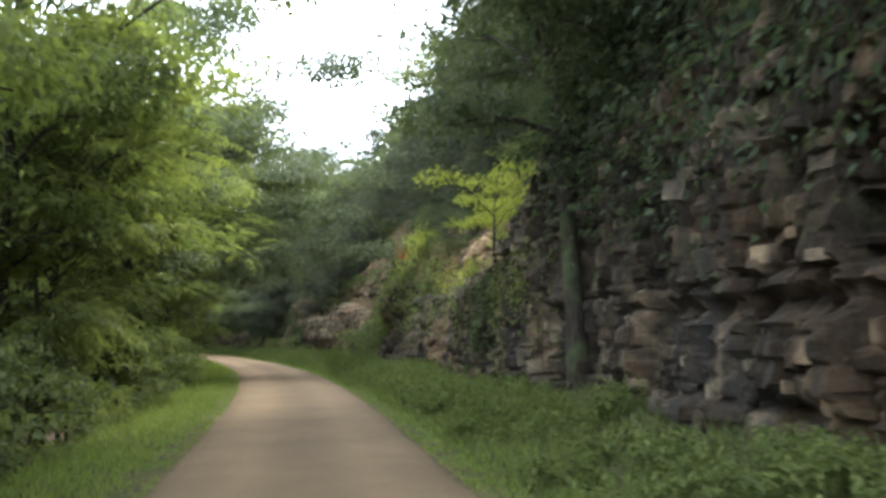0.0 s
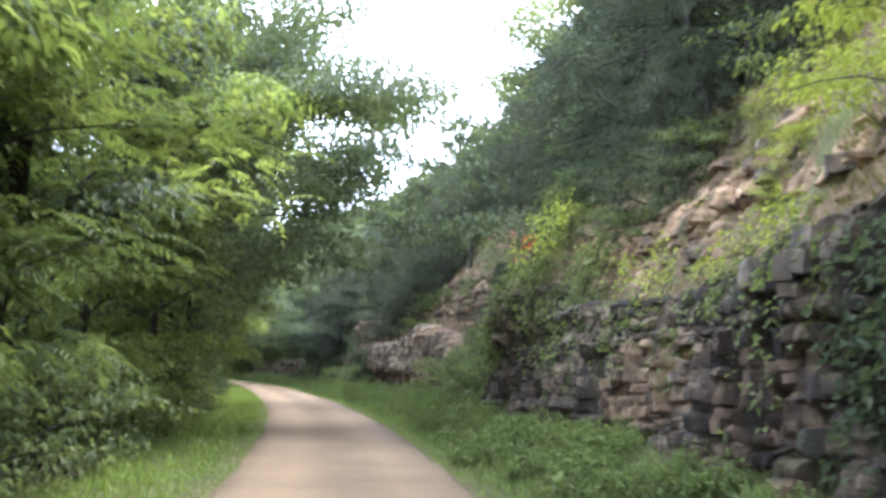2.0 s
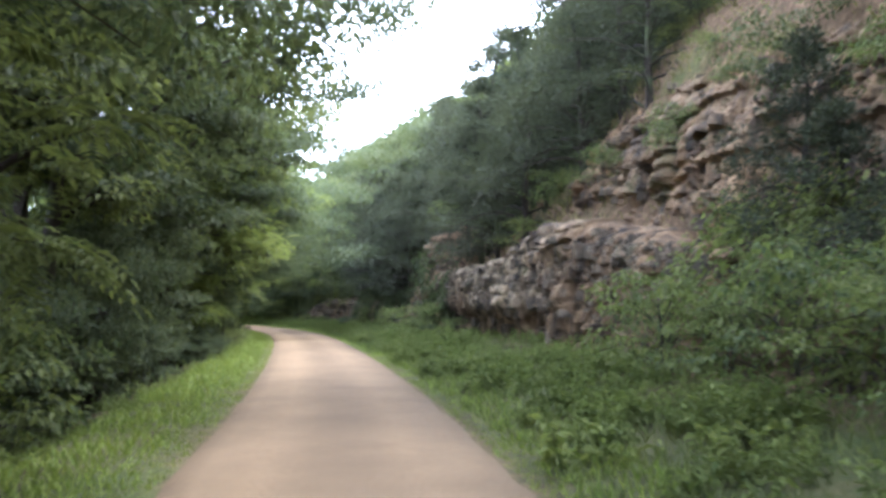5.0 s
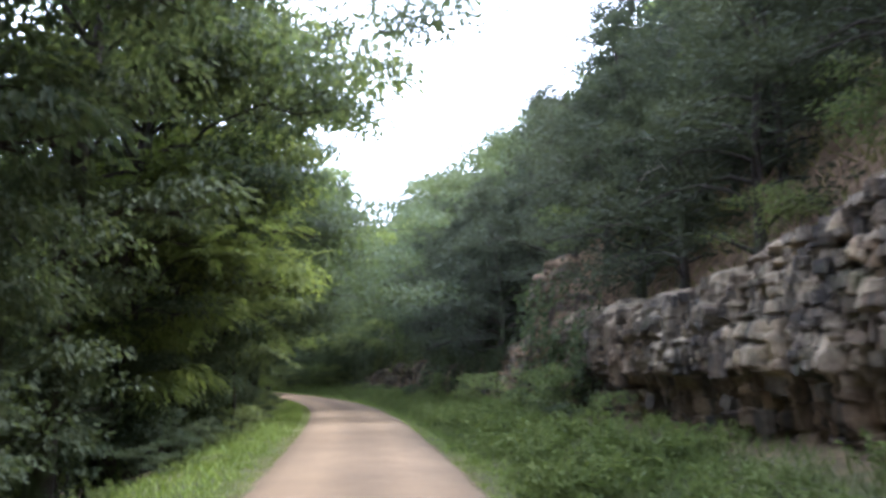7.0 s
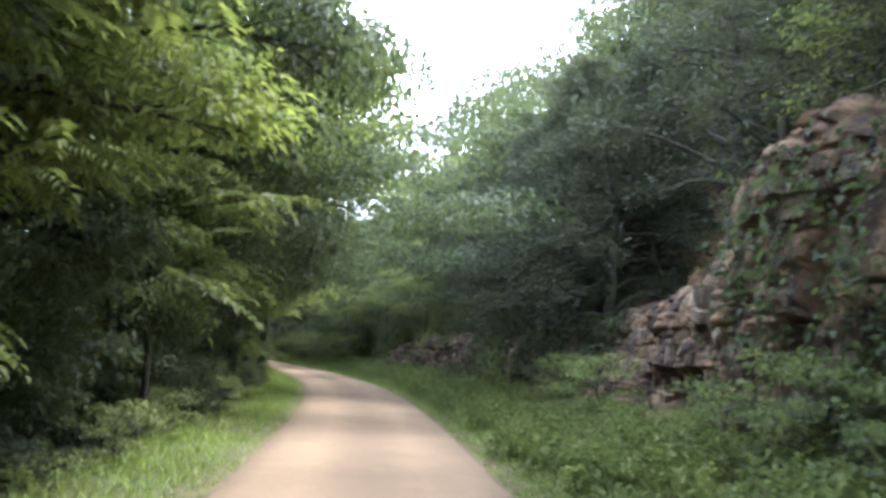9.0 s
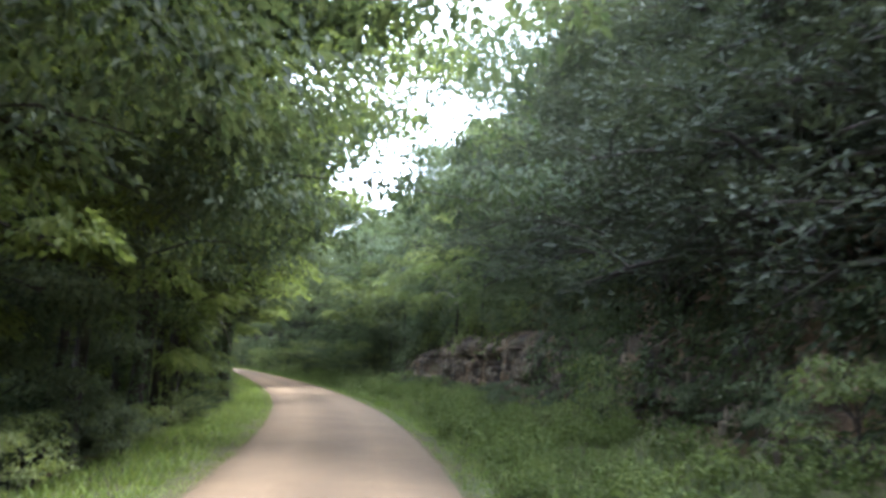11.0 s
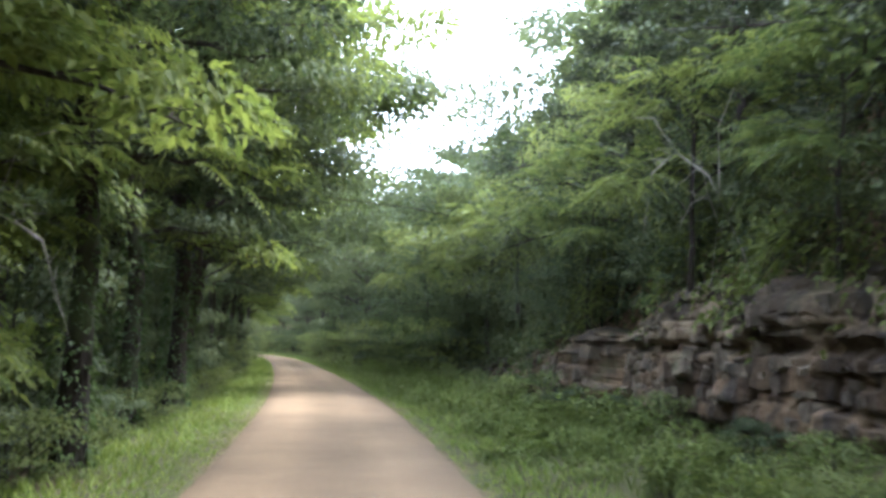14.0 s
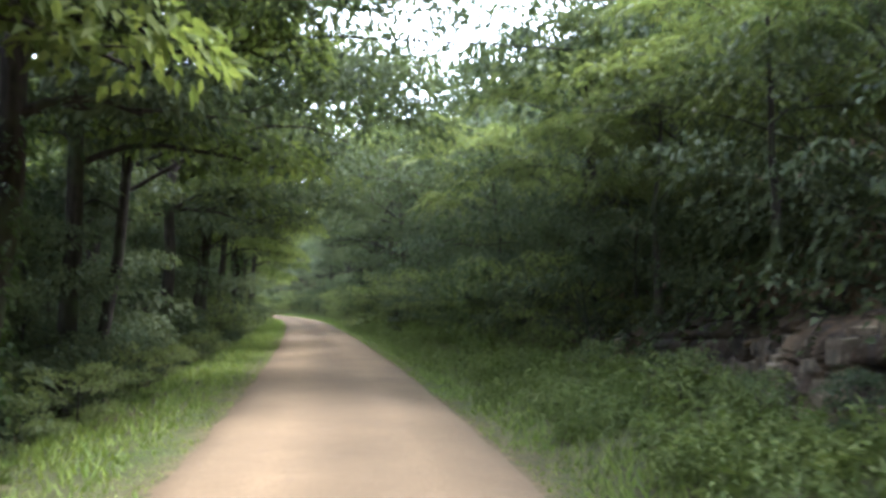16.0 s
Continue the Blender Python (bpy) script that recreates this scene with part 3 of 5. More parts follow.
def undercut(y, z):
    """Beds that weathered back: a hollow under the pale face, one at the tree, and an open joint between two large blocks."""
    a = np.clip(1 - np.abs(y - 56.5) / 8.5, 0, 1) ** 0.5 * np.clip(1 - np.abs(z - 0.75) / 0.75, 0, 1) ** 0.35 * 0.5
    b = np.clip(1 - np.abs(y - 35) / 2.6, 0, 1) ** 0.5 * np.clip(1 - np.abs(z - 1.9) / 0.45, 0, 1) ** 0.5 * 0.5
    c = np.clip(1 - np.abs(y - 8) / 5.0, 0, 1) ** 0.5 * np.clip(1 - np.abs(z - 1.75) / 0.16, 0, 1) ** 0.5 * 0.35
    e = np.clip(1 - np.abs(y - 94.5) / 7.0, 0, 1) ** 0.5 * np.clip(1 - np.abs(z - 0.45) / 0.3, 0, 1) ** 0.5 * 0.35
    g = np.clip(1 - np.abs(y - 70.5) / 2.2, 0, 1) ** 0.5 * np.clip(1 - np.abs(z - 0.8) / 0.6, 0, 1) ** 0.5 * 0.7
    h = np.clip(1 - np.abs(y - 29) / 6.0, 0, 1) ** 0.5 * np.clip(1 - np.abs(z - 2.35) / 0.3, 0, 1) ** 0.5 * 0.3
    k = np.clip(1 - np.abs(y - 97) / 8.0, 0, 1) ** 0.5 * np.clip(1 - np.abs(z - 1.6) / 0.1, 0, 1) ** 0.5 * 0.25
    m = np.clip(1 - np.abs(y - 98.3) / 0.5, 0, 1) ** 0.5 * 0.9
    return a + b + c + e + g + h + k + m


def face_d(s, z, full=False):
    """Distance of the rock face to the right of the road's middle."""
    s, z = np.asarray(s, float), np.asarray(z, float)
    foot, top, lean, bank, width = bluff_at(s)
    y = np.interp(s, ALONG, MID[:, 1])
    batter = lean * np.clip(z / top, 0, 1.1) + 0.35 * np.clip((z - top + 0.55) / 0.55, 0, 1.2) ** 2
    big = 0.2 * np.sin(s * 0.9 + 0.6 * np.sin(s * 0.37)) + 0.12 * np.sin(s * 2.1 + 1.3)
    out, tone = relief(s, z)
    big_out, big_tone = relief(s, z, 12, 0.8, 0.24, 0.6)
    out, tone = np.where(y > 84, big_out, out), np.where(y > 84, big_tone, tone)
    chip_out, chip_tone = relief(s, z, 13, 0.36, 0.19, 0.8)
    chip = (y > 49) & (y < 63)
    out, tone = np.where(chip, chip_out, out), np.where(chip, chip_tone, tone)
    d = foot + batter - big * 0.6 + undercut(y, z) - out
    return (d, tone) if full else d


def shade_rock(me, tone, tan, pale):
    for name, values in (("tone", tone), ("tan", tan), ("pale", pale)):
        at = me.attributes.new(name, "FLOAT", "POINT")
        at.data.foreach_set("value", np.asarray(values, float).ravel())
    return me


def stone_colour(s, z):
    """How tan and how freshly broken the stone is along the bluff, and how far painted canopy shade and black stains
    darken it.
    """
    y = np.interp(s, ALONG, MID[:, 1])
    wob = 0.5 * soft_noise(s, z, 0.5, 3.0)
    tan = np.interp(y, [10, 19, 24, 34, 40, 44, 52, 56, 62, 65, 74, 80, 88, 92, 104, 110], [0.15, 0.15, 0.2, 0.25, 0.4, 0.8, 0.75, 0.45, 0.4, 0.8, 0.8, 0.4, 0.5, 0.6, 0.5, 0.25])
    pale = np.interp(y, [49, 52, 61, 64, 88, 92, 99, 102], [0, 0.5, 0.5, 0, 0, 0.3, 0.4, 0])
    pale = pale * np.clip((z - 1.3 + wob) / 0.5, 0.1, 1) * np.clip(1 + wob, 0, 1)
    # shade under trees and overhangs painted into the stone, broken up as dark streaks
    shade_stain = np.interp(y, [15, 20, 26, 36, 40, 62, 65, 74, 77, 88, 100, 104, 115], [1, 0.85, 0.9, 0.95, 0.2, 0.2, 0.55, 0.6, 0.7, 0.85, 0.85, 1.0, 0.8]) * np.clip(0.8 + soft_noise(s * 1.6, z * 0.35, 1.0, 8.0), 0.2, 1.1)
    return np.clip(tan * (1 + wob), 0, 1), np.clip(pale, 0, 1), shade_stain


def cliff_mesh(s0, s1, step, rows):
    s = np.arange(s0, s1 + step, step)
    foot, top, lean, bank, width = bluff_at(s)
    u = np.r_[np.linspace(0, 1, rows), 1, 1, 1]
    back = np.r_[np.zeros(rows), 0.2, 0.55, 1.6]
    ss = np.repeat(s[:, None], len(u), 1)
    topz = top + 0.25 * soft_noise(s, s * 0, 0.8, 7.0) + 0.18 * soft_noise(s, s * 0, 2.7, 9.0)
    zz = -0.4 + (topz[:, None] + 0.4) * u[None]
    zz[:, -3:] += np.array([0.05, 0.03, -0.25])[None]
    dd, tone = face_d(ss.ravel(), zz.ravel(), True)
    dd = dd.reshape(ss.shape) + back[None]
    f2 = soft_noise(ss * 5, zz * 6.5, 1.0, 5.0)
    dd = dd + 0.03 * f2 + 0.1 * soft_noise(ss, zz, 0.8, 1.0)
    x, y = plan(ss, dd)
    zz = zz + 0.02 * f2
    me = mesh_of("rock_face", np.stack([x, y, zz], -1).reshape(-1, 3), grid_faces(*ss.shape), ROCK)
    tan, pale, shade_stain = stone_colour(ss.ravel(), zz.ravel())
    return shade_rock(me, tone - shade_stain, tan, pale)


def stone_mesh(seed):
    """A broken block of unit size: the hull of a box's shifted corners and some points between."""
    rng = np.random.default_rng(seed)
    bm = bmesh.new()
    for cx in (-0.5, 0.5):
        for cy in (-0.5, 0.5):
            for cz in (-0.5, 0.5):
                bm.verts.new(np.array([cx, cy, cz]) * rng.uniform(0.86, 1.03, 3))
    for _ in range(4):
        q = rng.uniform(-0.5, 0.5, 3)
        q[rng.integers(3)] = rng.choice([-0.52, 0.52])
        bm.verts.new(q * 0.97)
    hull = bmesh.ops.convex_hull(bm, input=list(bm.verts))
    loose = [v for v in bm.verts if not v.link_faces]
    bmesh.ops.delete(bm, geom=loose, context="VERTS")
    me = bpy.data.meshes.new("stone")
    bm.to_mesh(me)
    bm.free()
    me.materials.append(ROCK)
    return me


STONES = [stone_mesh(100 + k) for k in range(10)]
STONE_DATA = []
for me in STONES:
    co = np.empty(len(me.vertices) * 3)
    me.vertices.foreach_get("co", co)
    STONE_DATA.append((co.reshape(-1, 3), [list(p.vertices) for p in me.polygons]))


def stones_along(y0, y1, count, seed=1, size=(0.12, 0.42), low=0.0):
    """Poses of the loose and standing stones between two stations."""
    rng = np.random.default_rng(seed)
    s0, s1 = station(y0), station(y1)
    out = []
    mid = s0 + (s1 - s0) * rng.random(count)
    zm = np.maximum(0.25, low * rng.uniform(0.9, 1.3, count)) + 0 * mid
    zm = zm + np.clip(bluff_at(mid)[1] - 0.15 - zm, 0, 9) * rng.random(count)
    d = face_d(mid, zm)
    for s, z, dd in zip(mid, zm, d):
        w, h, dep = rng.uniform(*size), rng.uniform(*size) * 0.8, rng.uniform(0.25, 0.45)
        x, y = plan(s, dd + dep / 2 - rng.uniform(0.02, 0.09))
        wx, wy = np.interp(s, ALONG, WAY[:, 0]), np.interp(s, ALONG, WAY[:, 1])
        m = pose(float(x), float(y), float(z), rng.normal(0, 7), rng.normal(0, 7), math.degrees(math.atan2(wy, wx)) + rng.normal(0, 14))
        out.append(m @ Matrix.Diagonal((w, dep, h, 1)))
    return out


def rock_bluff():
    base = tagged(new("rock_bluff"), "grey-brown weathered limestone bluff with upright joints and ledges", "rock bluff", kind="structure")
    part("rock_face", cliff_mesh(station(-1), station(16), 0.045, 150), base)
    part("rock_face", cliff_mesh(station(16), station(64), 0.045, 84), base)
    part("rock_face", cliff_mesh(station(64), station(113), 0.05, 70), base)
    part("rock_face", cliff_mesh(station(113), station(165), 0.3, 14), base)
    part("rock_face", cliff_mesh(station(-45), station(-1), 0.4, 18), base)
    rng = np.random.default_rng(5)
    for m in stones_along(3, 63, 300):
        ob = part("stone", STONES[rng.integers(len(STONES))], base)
        ob.matrix_basis = m
    rest = Soup()
    for m in stones_along(3, 44, 420, 3, (0.07, 0.24)) + stones_along(44, 62.5, 900, 4, (0.06, 0.24), 1.5) + stones_along(63, 86, 400, 2) + stones_along(86, 106, 450, 6, (0.08, 0.3)):
        co, f = STONE_DATA[rng.integers(len(STONE_DATA))]
        a = np.array(m)
        v = co @ a[:3, :3].T + a[:3, 3]
        rest.v.append(v)
        rest.f.extend([[i + rest.n for i in q] for q in f])
        rest.n += len(v)
    tagged(part("stones", rest.mesh("stones", ROCK), base), kind="stuff")
    return base


rock_bluff()


def bank_ledge(seed, y0, y1, low, high, tan, slope=0.55, proud=0.3, label="crumbling tan rock and earth breaking out of the bank"):
    """Stepped rock that breaks out of the sloping bank between two shares of its height."""
    s = np.arange(station(y0), station(y1), 0.07)
    foot, top, lean, bank, width = bluff_at(s)
    mid = (s[0] + s[-1]) / 2
    fade = np.clip(np.abs(s - mid) / ((s[-1] - s[0]) / 2), 0, 1)
    rows = int(float(np.mean(bank - top)) * (high - low) / 0.075) + 6
    u = np.linspace(0, 1, rows)[None]
    ss = np.repeat(s[:, None], rows, 1)
    wave = 0.12 * soft_noise(s, s * 0, 0.5, seed)[:, None]
    share = low + wave + (high - low + wave) * u * (1 - 0.3 * fade[:, None] ** 2)
    share = np.clip(share, 0, 1.1)
    zz = (top - 0.2)[:, None] + (bank - top + 0.2)[:, None] * share
    out, tone = relief(ss.ravel(), zz.ravel(), seed)
    out, tone = out.reshape(ss.shape), tone.reshape(ss.shape)
    # steps: steep risers with earthy treads between
    step = (zz + 0.3 * soft_noise(ss, zz, 0.4, seed)) / 1.35
    riser = (step % 1.0) - 0.5
    dd = (foot + lean + 0.9)[:, None] + width[:, None] * share - proud + 0.2 * riser - out * 0.9
    dd += (1 - np.sin(np.pi * np.clip(u * 0.96 + 0.02, 0, 1)) ** 0.35) * 0.9 + 1.0 * fade[:, None] ** 4
    dd += 0.04 * soft_noise(ss * 5, zz * 6, 1.0, seed)
    x, y = plan(ss, dd)
    base = tagged(new("rock_outcrop"), label, "rock", "ledges on the bank")
    me = mesh_of("rock_face", np.stack([x, y, zz], -1).reshape(-1, 3), grid_faces(*ss.shape), ROCK)
    part("rock_face", shade_rock(me, tone, np.clip(tan + 0.4 * soft_noise(ss, zz, 0.5, 2.0), 0, 1), 0 * tone), base)
    rng = np.random.default_rng(seed)
    for _ in range(int((y1 - y0) * 2.2)):
        i, k = rng.integers(8, len(s) - 8), rng.integers(3, rows - 4)
        ob = part("stone", STONES[rng.integers(len(STONES))], base)
        ob.matrix_basis = pose(x[i, k] + 0.06, y[i, k], zz[i, k], rng.normal(0, 8), rng.normal(0, 8), rng.uniform(60, 130)) @ Matrix.Diagonal((rng.uniform(0.15, 0.5), rng.uniform(0.25, 0.5), rng.uniform(0.12, 0.35), 1))
    return base


bank_ledge(21, 19, 36, 0.08, 0.85, 0.95, proud=0.2)
bank_ledge(22, 38, 55.5, 0.0, 0.75, 0.7)
bank_ledge(23, 66, 76, 0.05, 0.7, 0.45)
bank_ledge(24, 9, 20, 0.0, 0.6, 0.2, label="grey rock ledge over the sheer face")
# ---- plants: kinds ----
TALL_A = Stock(plant("tree", grow(1, 13, 3.8, 0.26, 20, 17000, 0.16, LEAF_OAK, radius=0.2, cloud=0.5), "tall leafy broadleaf tree at the wood's edge", "tree", "roadside trees"))
TALL_B = Stock(plant("tree", grow(2, 15, 4.0, 0.3, 20, 17000, 0.165, LEAF_DEEP, radius=0.21, lean=0.04, cloud=0.5), "tall dark-leaved broadleaf tree with an ivy-clad trunk", "tree", "roadside trees"))
TALL_C = Stock(plant("tree", grow(3, 11, 3.7, 0.24, 19, 16000, 0.155, LEAF_LIGHT, radius=0.15, cloud=0.5), "fresh green broadleaf tree with spreading limbs", "tree", "roadside trees"))
OVER_A = Stock(plant("tree", grow(23, 12.5, 3.2, 0.33, 20, 17000, 0.165, LEAF_OAK, radius=0.17, lean=0.07, twigs=7, cloud=0.52, bias=0.5), "broadleaf tree with limbs reaching over the road", "tree", "roadside trees"))
OVER_B = Stock(plant("tree", grow(24, 13, 3.3, 0.33, 20, 17000, 0.165, LEAF_DEEP, radius=0.18, lean=0.08, twigs=7, cloud=0.52, bias=0.5), "dark-leaved tree arching over the road", "tree", "roadside trees"))
OVER_C = Stock(plant("tree", grow(29, 12.5, 3.4, 0.34, 20, 17000, 0.165, LEAF_LIGHT, radius=0.16, lean=0.09, twigs=7, cloud=0.52, bias=0.55), "fresh green tree with limbs spreading over the road", "tree", "roadside trees"))
ARCH = Stock(plant("tree", grow(27, 11, 2.9, 0.28, 24, 34000, 0.15, LEAF_DEEP, radius=0.1, lean=0.1, twigs=8, cloud=0.7, bias=0.8), "dark-leaved tree with low limbs hanging over the road", "tree", "roadside trees"))
MID_A = Stock(plant("tree", grow(15, 13, 4.0, 0.14, 18, 8000, 0.21, LEAF_DEEP, radius=0.2, cloud=0.6), "leafy green tree arching over the road", "tree", "roadside trees"))
BACK_A = Stock(plant("tree", grow(4, 15, 4.8, 0.1, 18, 4600, 0.32, LEAF_DEEP, radius=0.22, cloud=0.75), "deep green tree standing back in the wood", "tree", "wood behind the verge"))
BACK_B = Stock(plant("tree", grow(5, 13, 4.6, 0.08, 17, 4400, 0.31, LEAF_OAK, radius=0.2, cloud=0.75), "green broadleaf tree standing back in the wood", "tree", "wood behind the verge"))
CEDAR_A = Stock(plant("cedar_tree", grow(6, 8, 2.9, 0.06, 34, 10500, 0.165, LEAF_CEDAR, radius=0.14, kind="cedar", twigs=4, cloud=0.36), "grey-green red cedar on the rocky hillside", "tree", "hillside cedars"))
CEDAR_B = Stock(plant("cedar_tree", grow(7, 6, 2.5, 0.05, 28, 8500, 0.155, LEAF_CEDAR, radius=0.11, kind="cedar", twigs=4, cloud=0.38), "small dusky red cedar on the rocky hillside", "tree", "hillside cedars"))
HILL_A = Stock(plant("tree", grow(8, 8, 3.2, 0.1, 15, 7000, 0.185, LEAF_OAK, radius=0.14, cloud=0.62), "small broadleaf tree on the hillside", "tree", "hillside trees"))
HILL_B = Stock(plant("tree", grow(16, 7, 2.9, 0.1, 15, 7000, 0.17, LEAF_DEEP, radius=0.12, cloud=0.6), "dark small broadleaf tree on the hillside", "tree", "hillside trees"))
FROND_A = Stock(plant("sumac_tree", grow(9, 4.5, 1.8, 0.35, 9, 300, 0.62, LEAF_OAK, radius=0.06, kind="frond", twigs=4, cloud=0.34), "slender sumac with feathered drooping leaves", "tree", "sumacs by the road"))
HEAVEN = Stock(plant("tree", grow(25, 9.5, 3.3, 0.32, 16, 950, 0.7, LEAF_LIGHT, radius=0.11, kind="frond", lean=0.1, twigs=5, cloud=0.5), "tall sumac-like tree with long feathered leaves", "tree", "roadside trees"))
UNDER = Stock(plant("tree", grow(28, 5.6, 1.75, 0.1, 18, 6500, 0.14, LEAF_DEEP, radius=0.05, twigs=5, cloud=0.42), "slender dark green understorey tree", "tree", "undergrowth"))
BUSH_A = Stock(plant("shrub", grow(10, 1.9, 1.2, 0.05, 12, 1500, 0.13, LEAF_DEEP, radius=0.03, crown=0.2, cloud=0.28), "dense dark green shrub of the undergrowth", "shrub", "undergrowth"))
BUSH_B = Stock(plant("shrub", grow(11, 1.6, 1.3, 0.05, 12, 1400, 0.135, LEAF_OAK, radius=0.03, crown=0.2, cloud=0.3), "rounded green shrub of the undergrowth", "shrub", "undergrowth"))
BUSH_C = Stock(plant("shrub", grow(12, 2.8, 1.3, 0.1, 11, 1500, 0.145, LEAF_LIGHT, radius=0.035, crown=0.3, cloud=0.32), "loose bright green sapling bush", "shrub", "undergrowth"))
THICKET = Stock(plant("thicket", grow(17, 2.4, 2.0, 0.03, 13, 2200, 0.155, LEAF_DEEP, radius=0.04, crown=0.2, cloud=0.5), "wide tangled dark green thicket on the slope", "shrub", "thickets on the slope"))
THICKET_B = Stock(plant("thicket", grow(18, 2.0, 1.8, 0.03, 13, 2200, 0.15, LEAF_OAK, radius=0.04, crown=0.2, cloud=0.5), "wide leafy green thicket on the slope", "shrub", "thickets on the slope"))
LOW_A = Stock(plant("tree", grow(20, 8, 3.6, 0.06, 10, 1050, 0.5, LEAF_DEEP, radius=0.12, cloud=0.8), "green tree high on the hillside", "tree", "hillside trees"))
LOW_C = Stock(plant("cedar_tree", grow(26, 8.5, 3.0, 0.06, 26, 3600, 0.3, LEAF_CEDAR, radius=0.13, kind="cedar", twigs=3, cloud=0.5), "grey-green cedar standing back on the hillside", "tree", "hillside cedars"))
YELLOW = Stock(plant("sapling", grow(13, 3.2, 1.7, 0.15, 12, 2400, 0.14, LEAF_YELLOW, radius=0.06, crown=0.3), "yellow-green sapling rooted on the rock's edge", "tree", "saplings on the rock"))
BRIGHT = Stock(plant("shrub", grow(14, 1.1, 0.8, 0.05, 10, 700, 0.10, LEAF_YELLOW, radius=0.02, crown=0.2, cloud=0.24), "yellow-green weedy bush on the bank", "shrub", "bushes on the bank"))
LEANER = Stock(plant("tree", grow(19, 11, 4.2, 0.38, 24, 20000, 0.15, LEAF_DEEP, radius=0.18, twigs=6, cloud=0.62), "large dark-leaved tree standing against the rock face", "tree", "trees against the rock"))


def ivy(thing, seed, height, radius, count):
    """Ivy leaves that wrap the lower trunk."""
    rng = np.random.default_rng(seed)
    soup = Soup()
    z = rng.random(count) ** 1.3 * height
    a = rng.uniform(0, 6.283, count)
    r = radius * (1.25 - 0.5 * z / height) + rng.exponential(0.05, count)
    base = np.stack([np.cos(a) * r, np.sin(a) * r, z], 1)
    out = np.stack([np.cos(a), np.sin(a), rng.normal(-0.4, 0.3, count)], 1)
    leaves(soup, rng, base, out, 0.11, 0.09, 0.3, 0.6)
    part("ivy", soup.mesh("ivy", LEAF_IVY), thing, "glossy ivy leaves")


ivy(TALL_B.thing, 61, 4.5, 0.24, 900)


def herb(seed, mat, height, count, size):
    rng = np.random.default_rng(seed)
    soup, stems = Soup(), Soup()
    for _ in range(count):
        a, r = rng.uniform(0, 6.28), 0.5 * np.sqrt(rng.random())
        h = height * rng.uniform(0.5, 1.1)
        b = np.array([r * np.cos(a), r * np.sin(a), -0.05])
        e = b + [rng.normal(0, 0.12), rng.normal(0, 0.12), h]
        tube(stems, [b, (b + e) / 2, e], [0.006, 0.005, 0.003], 3)
        k = 12
        f = rng.uniform(0.3, 1.0, k)[:, None]
        o = np.c_[rng.normal(0, 1, (k, 2)), rng.normal(0.1, 0.3, k)]
        leaves(soup, rng, b + (e - b) * f, o, size, size * 0.5, 0.3, 0.4)
    return stems.mesh("stem_tangle", mat), soup.mesh("foliage", mat)


def herb_thing(name, meshes, label, group):
    base = tagged(new(name), label, "weed", group)
    tagged(part("stem_tangle", meshes[0], base), kind="stuff")
    tagged(part("foliage", meshes[1], base), kind="stuff")
    return base


HERB_A = Stock(herb_thing("weed_clump", herb(31, WEED_MAT, 0.36, 22, 0.115), "leafy green weed clump on the verge", "weeds on the verge"), 0.03)
HERB_B = Stock(herb_thing("weed_clump", herb(32, WEED_MAT, 0.6, 26, 0.105), "tall leafy weeds at the foot of the rock", "weeds on the verge"), 0.03)


def creeper(seed, y0, y1, z0, z1, count, mat, label, size=0.11, out=0.25):
    """Leaves and stems that hang over a stretch of the rock face."""
    rng = np.random.default_rng(seed)
    thing = tagged(new("creeper"), label, "creeper", "creepers on the rock")
    strands = max(6, count // 70)
    hang, stems = Soup(), Soup()
    ss = station(y0) + (station(y1) - station(y0)) * rng.random(strands)
    for s in ss:
        top = z1 + rng.uniform(-0.3, 0.4)
        low = z0 + (z1 - z0) * rng.random() ** 1.2 * 0.8
        zz = np.linspace(top, low, 7)
        sx = s + np.cumsum(rng.normal(0, 0.07, 7))
        hgt = np.minimum(zz, float(bluff_at(s)[1]))
        d = face_d(sx, hgt) - 0.06 - rng.random(7) * out * 0.5
        d += np.clip(zz - float(bluff_at(s)[1]), 0, 3) * 0.4
        x, y = plan(sx, d)
        pts = np.stack([x, y, zz], 1)
        tube(stems, pts, np.full(7, 0.008), 3)
        k = count // strands
        f = rng.uniform(0, 6, k)
        i = np.minimum(f.astype(int), 5)
        b = pts[i] + (pts[i + 1] - pts[i]) * (f - i)[:, None] + rng.normal(0, out * 0.5, (k, 3))
        leaves(hang, rng, b, rng.normal(0, 1, (k, 3)) * [1, 1, 0.4] - [0.9, 0.1, 0.3], size, size * 0.7, 0.35, 0.6)
    tagged(part("stem_tangle", stems.mesh("stem_tangle", BARK), thing), kind="stuff")
    tagged(part("foliage", hang.mesh("foliage", mat), thing), kind="stuff")
    return thing


# ---- wood on the valley side ----
VALLEY, HILL = Massed(), Massed()
for y in np.arange(-16, 103, 5.0):
    stock = (TALL_A, TALL_C, TALL_C)[RNG.integers(3)] if y < 36 or 57 < y < 96 else (TALL_A, TALL_B, TALL_B)[RNG.integers(3)]
    stock.put(station(y + RNG.uniform(-1, 1)), -RNG.uniform(5.4, 6.6), RNG.uniform(0.9, 1.12))
for y in np.arange(104, 212, 5.0):
    MID_A.put(station(y + RNG.uniform(-1, 1)), -RNG.uniform(5.4, 7.0), RNG.uniform(0.85, 1.05))
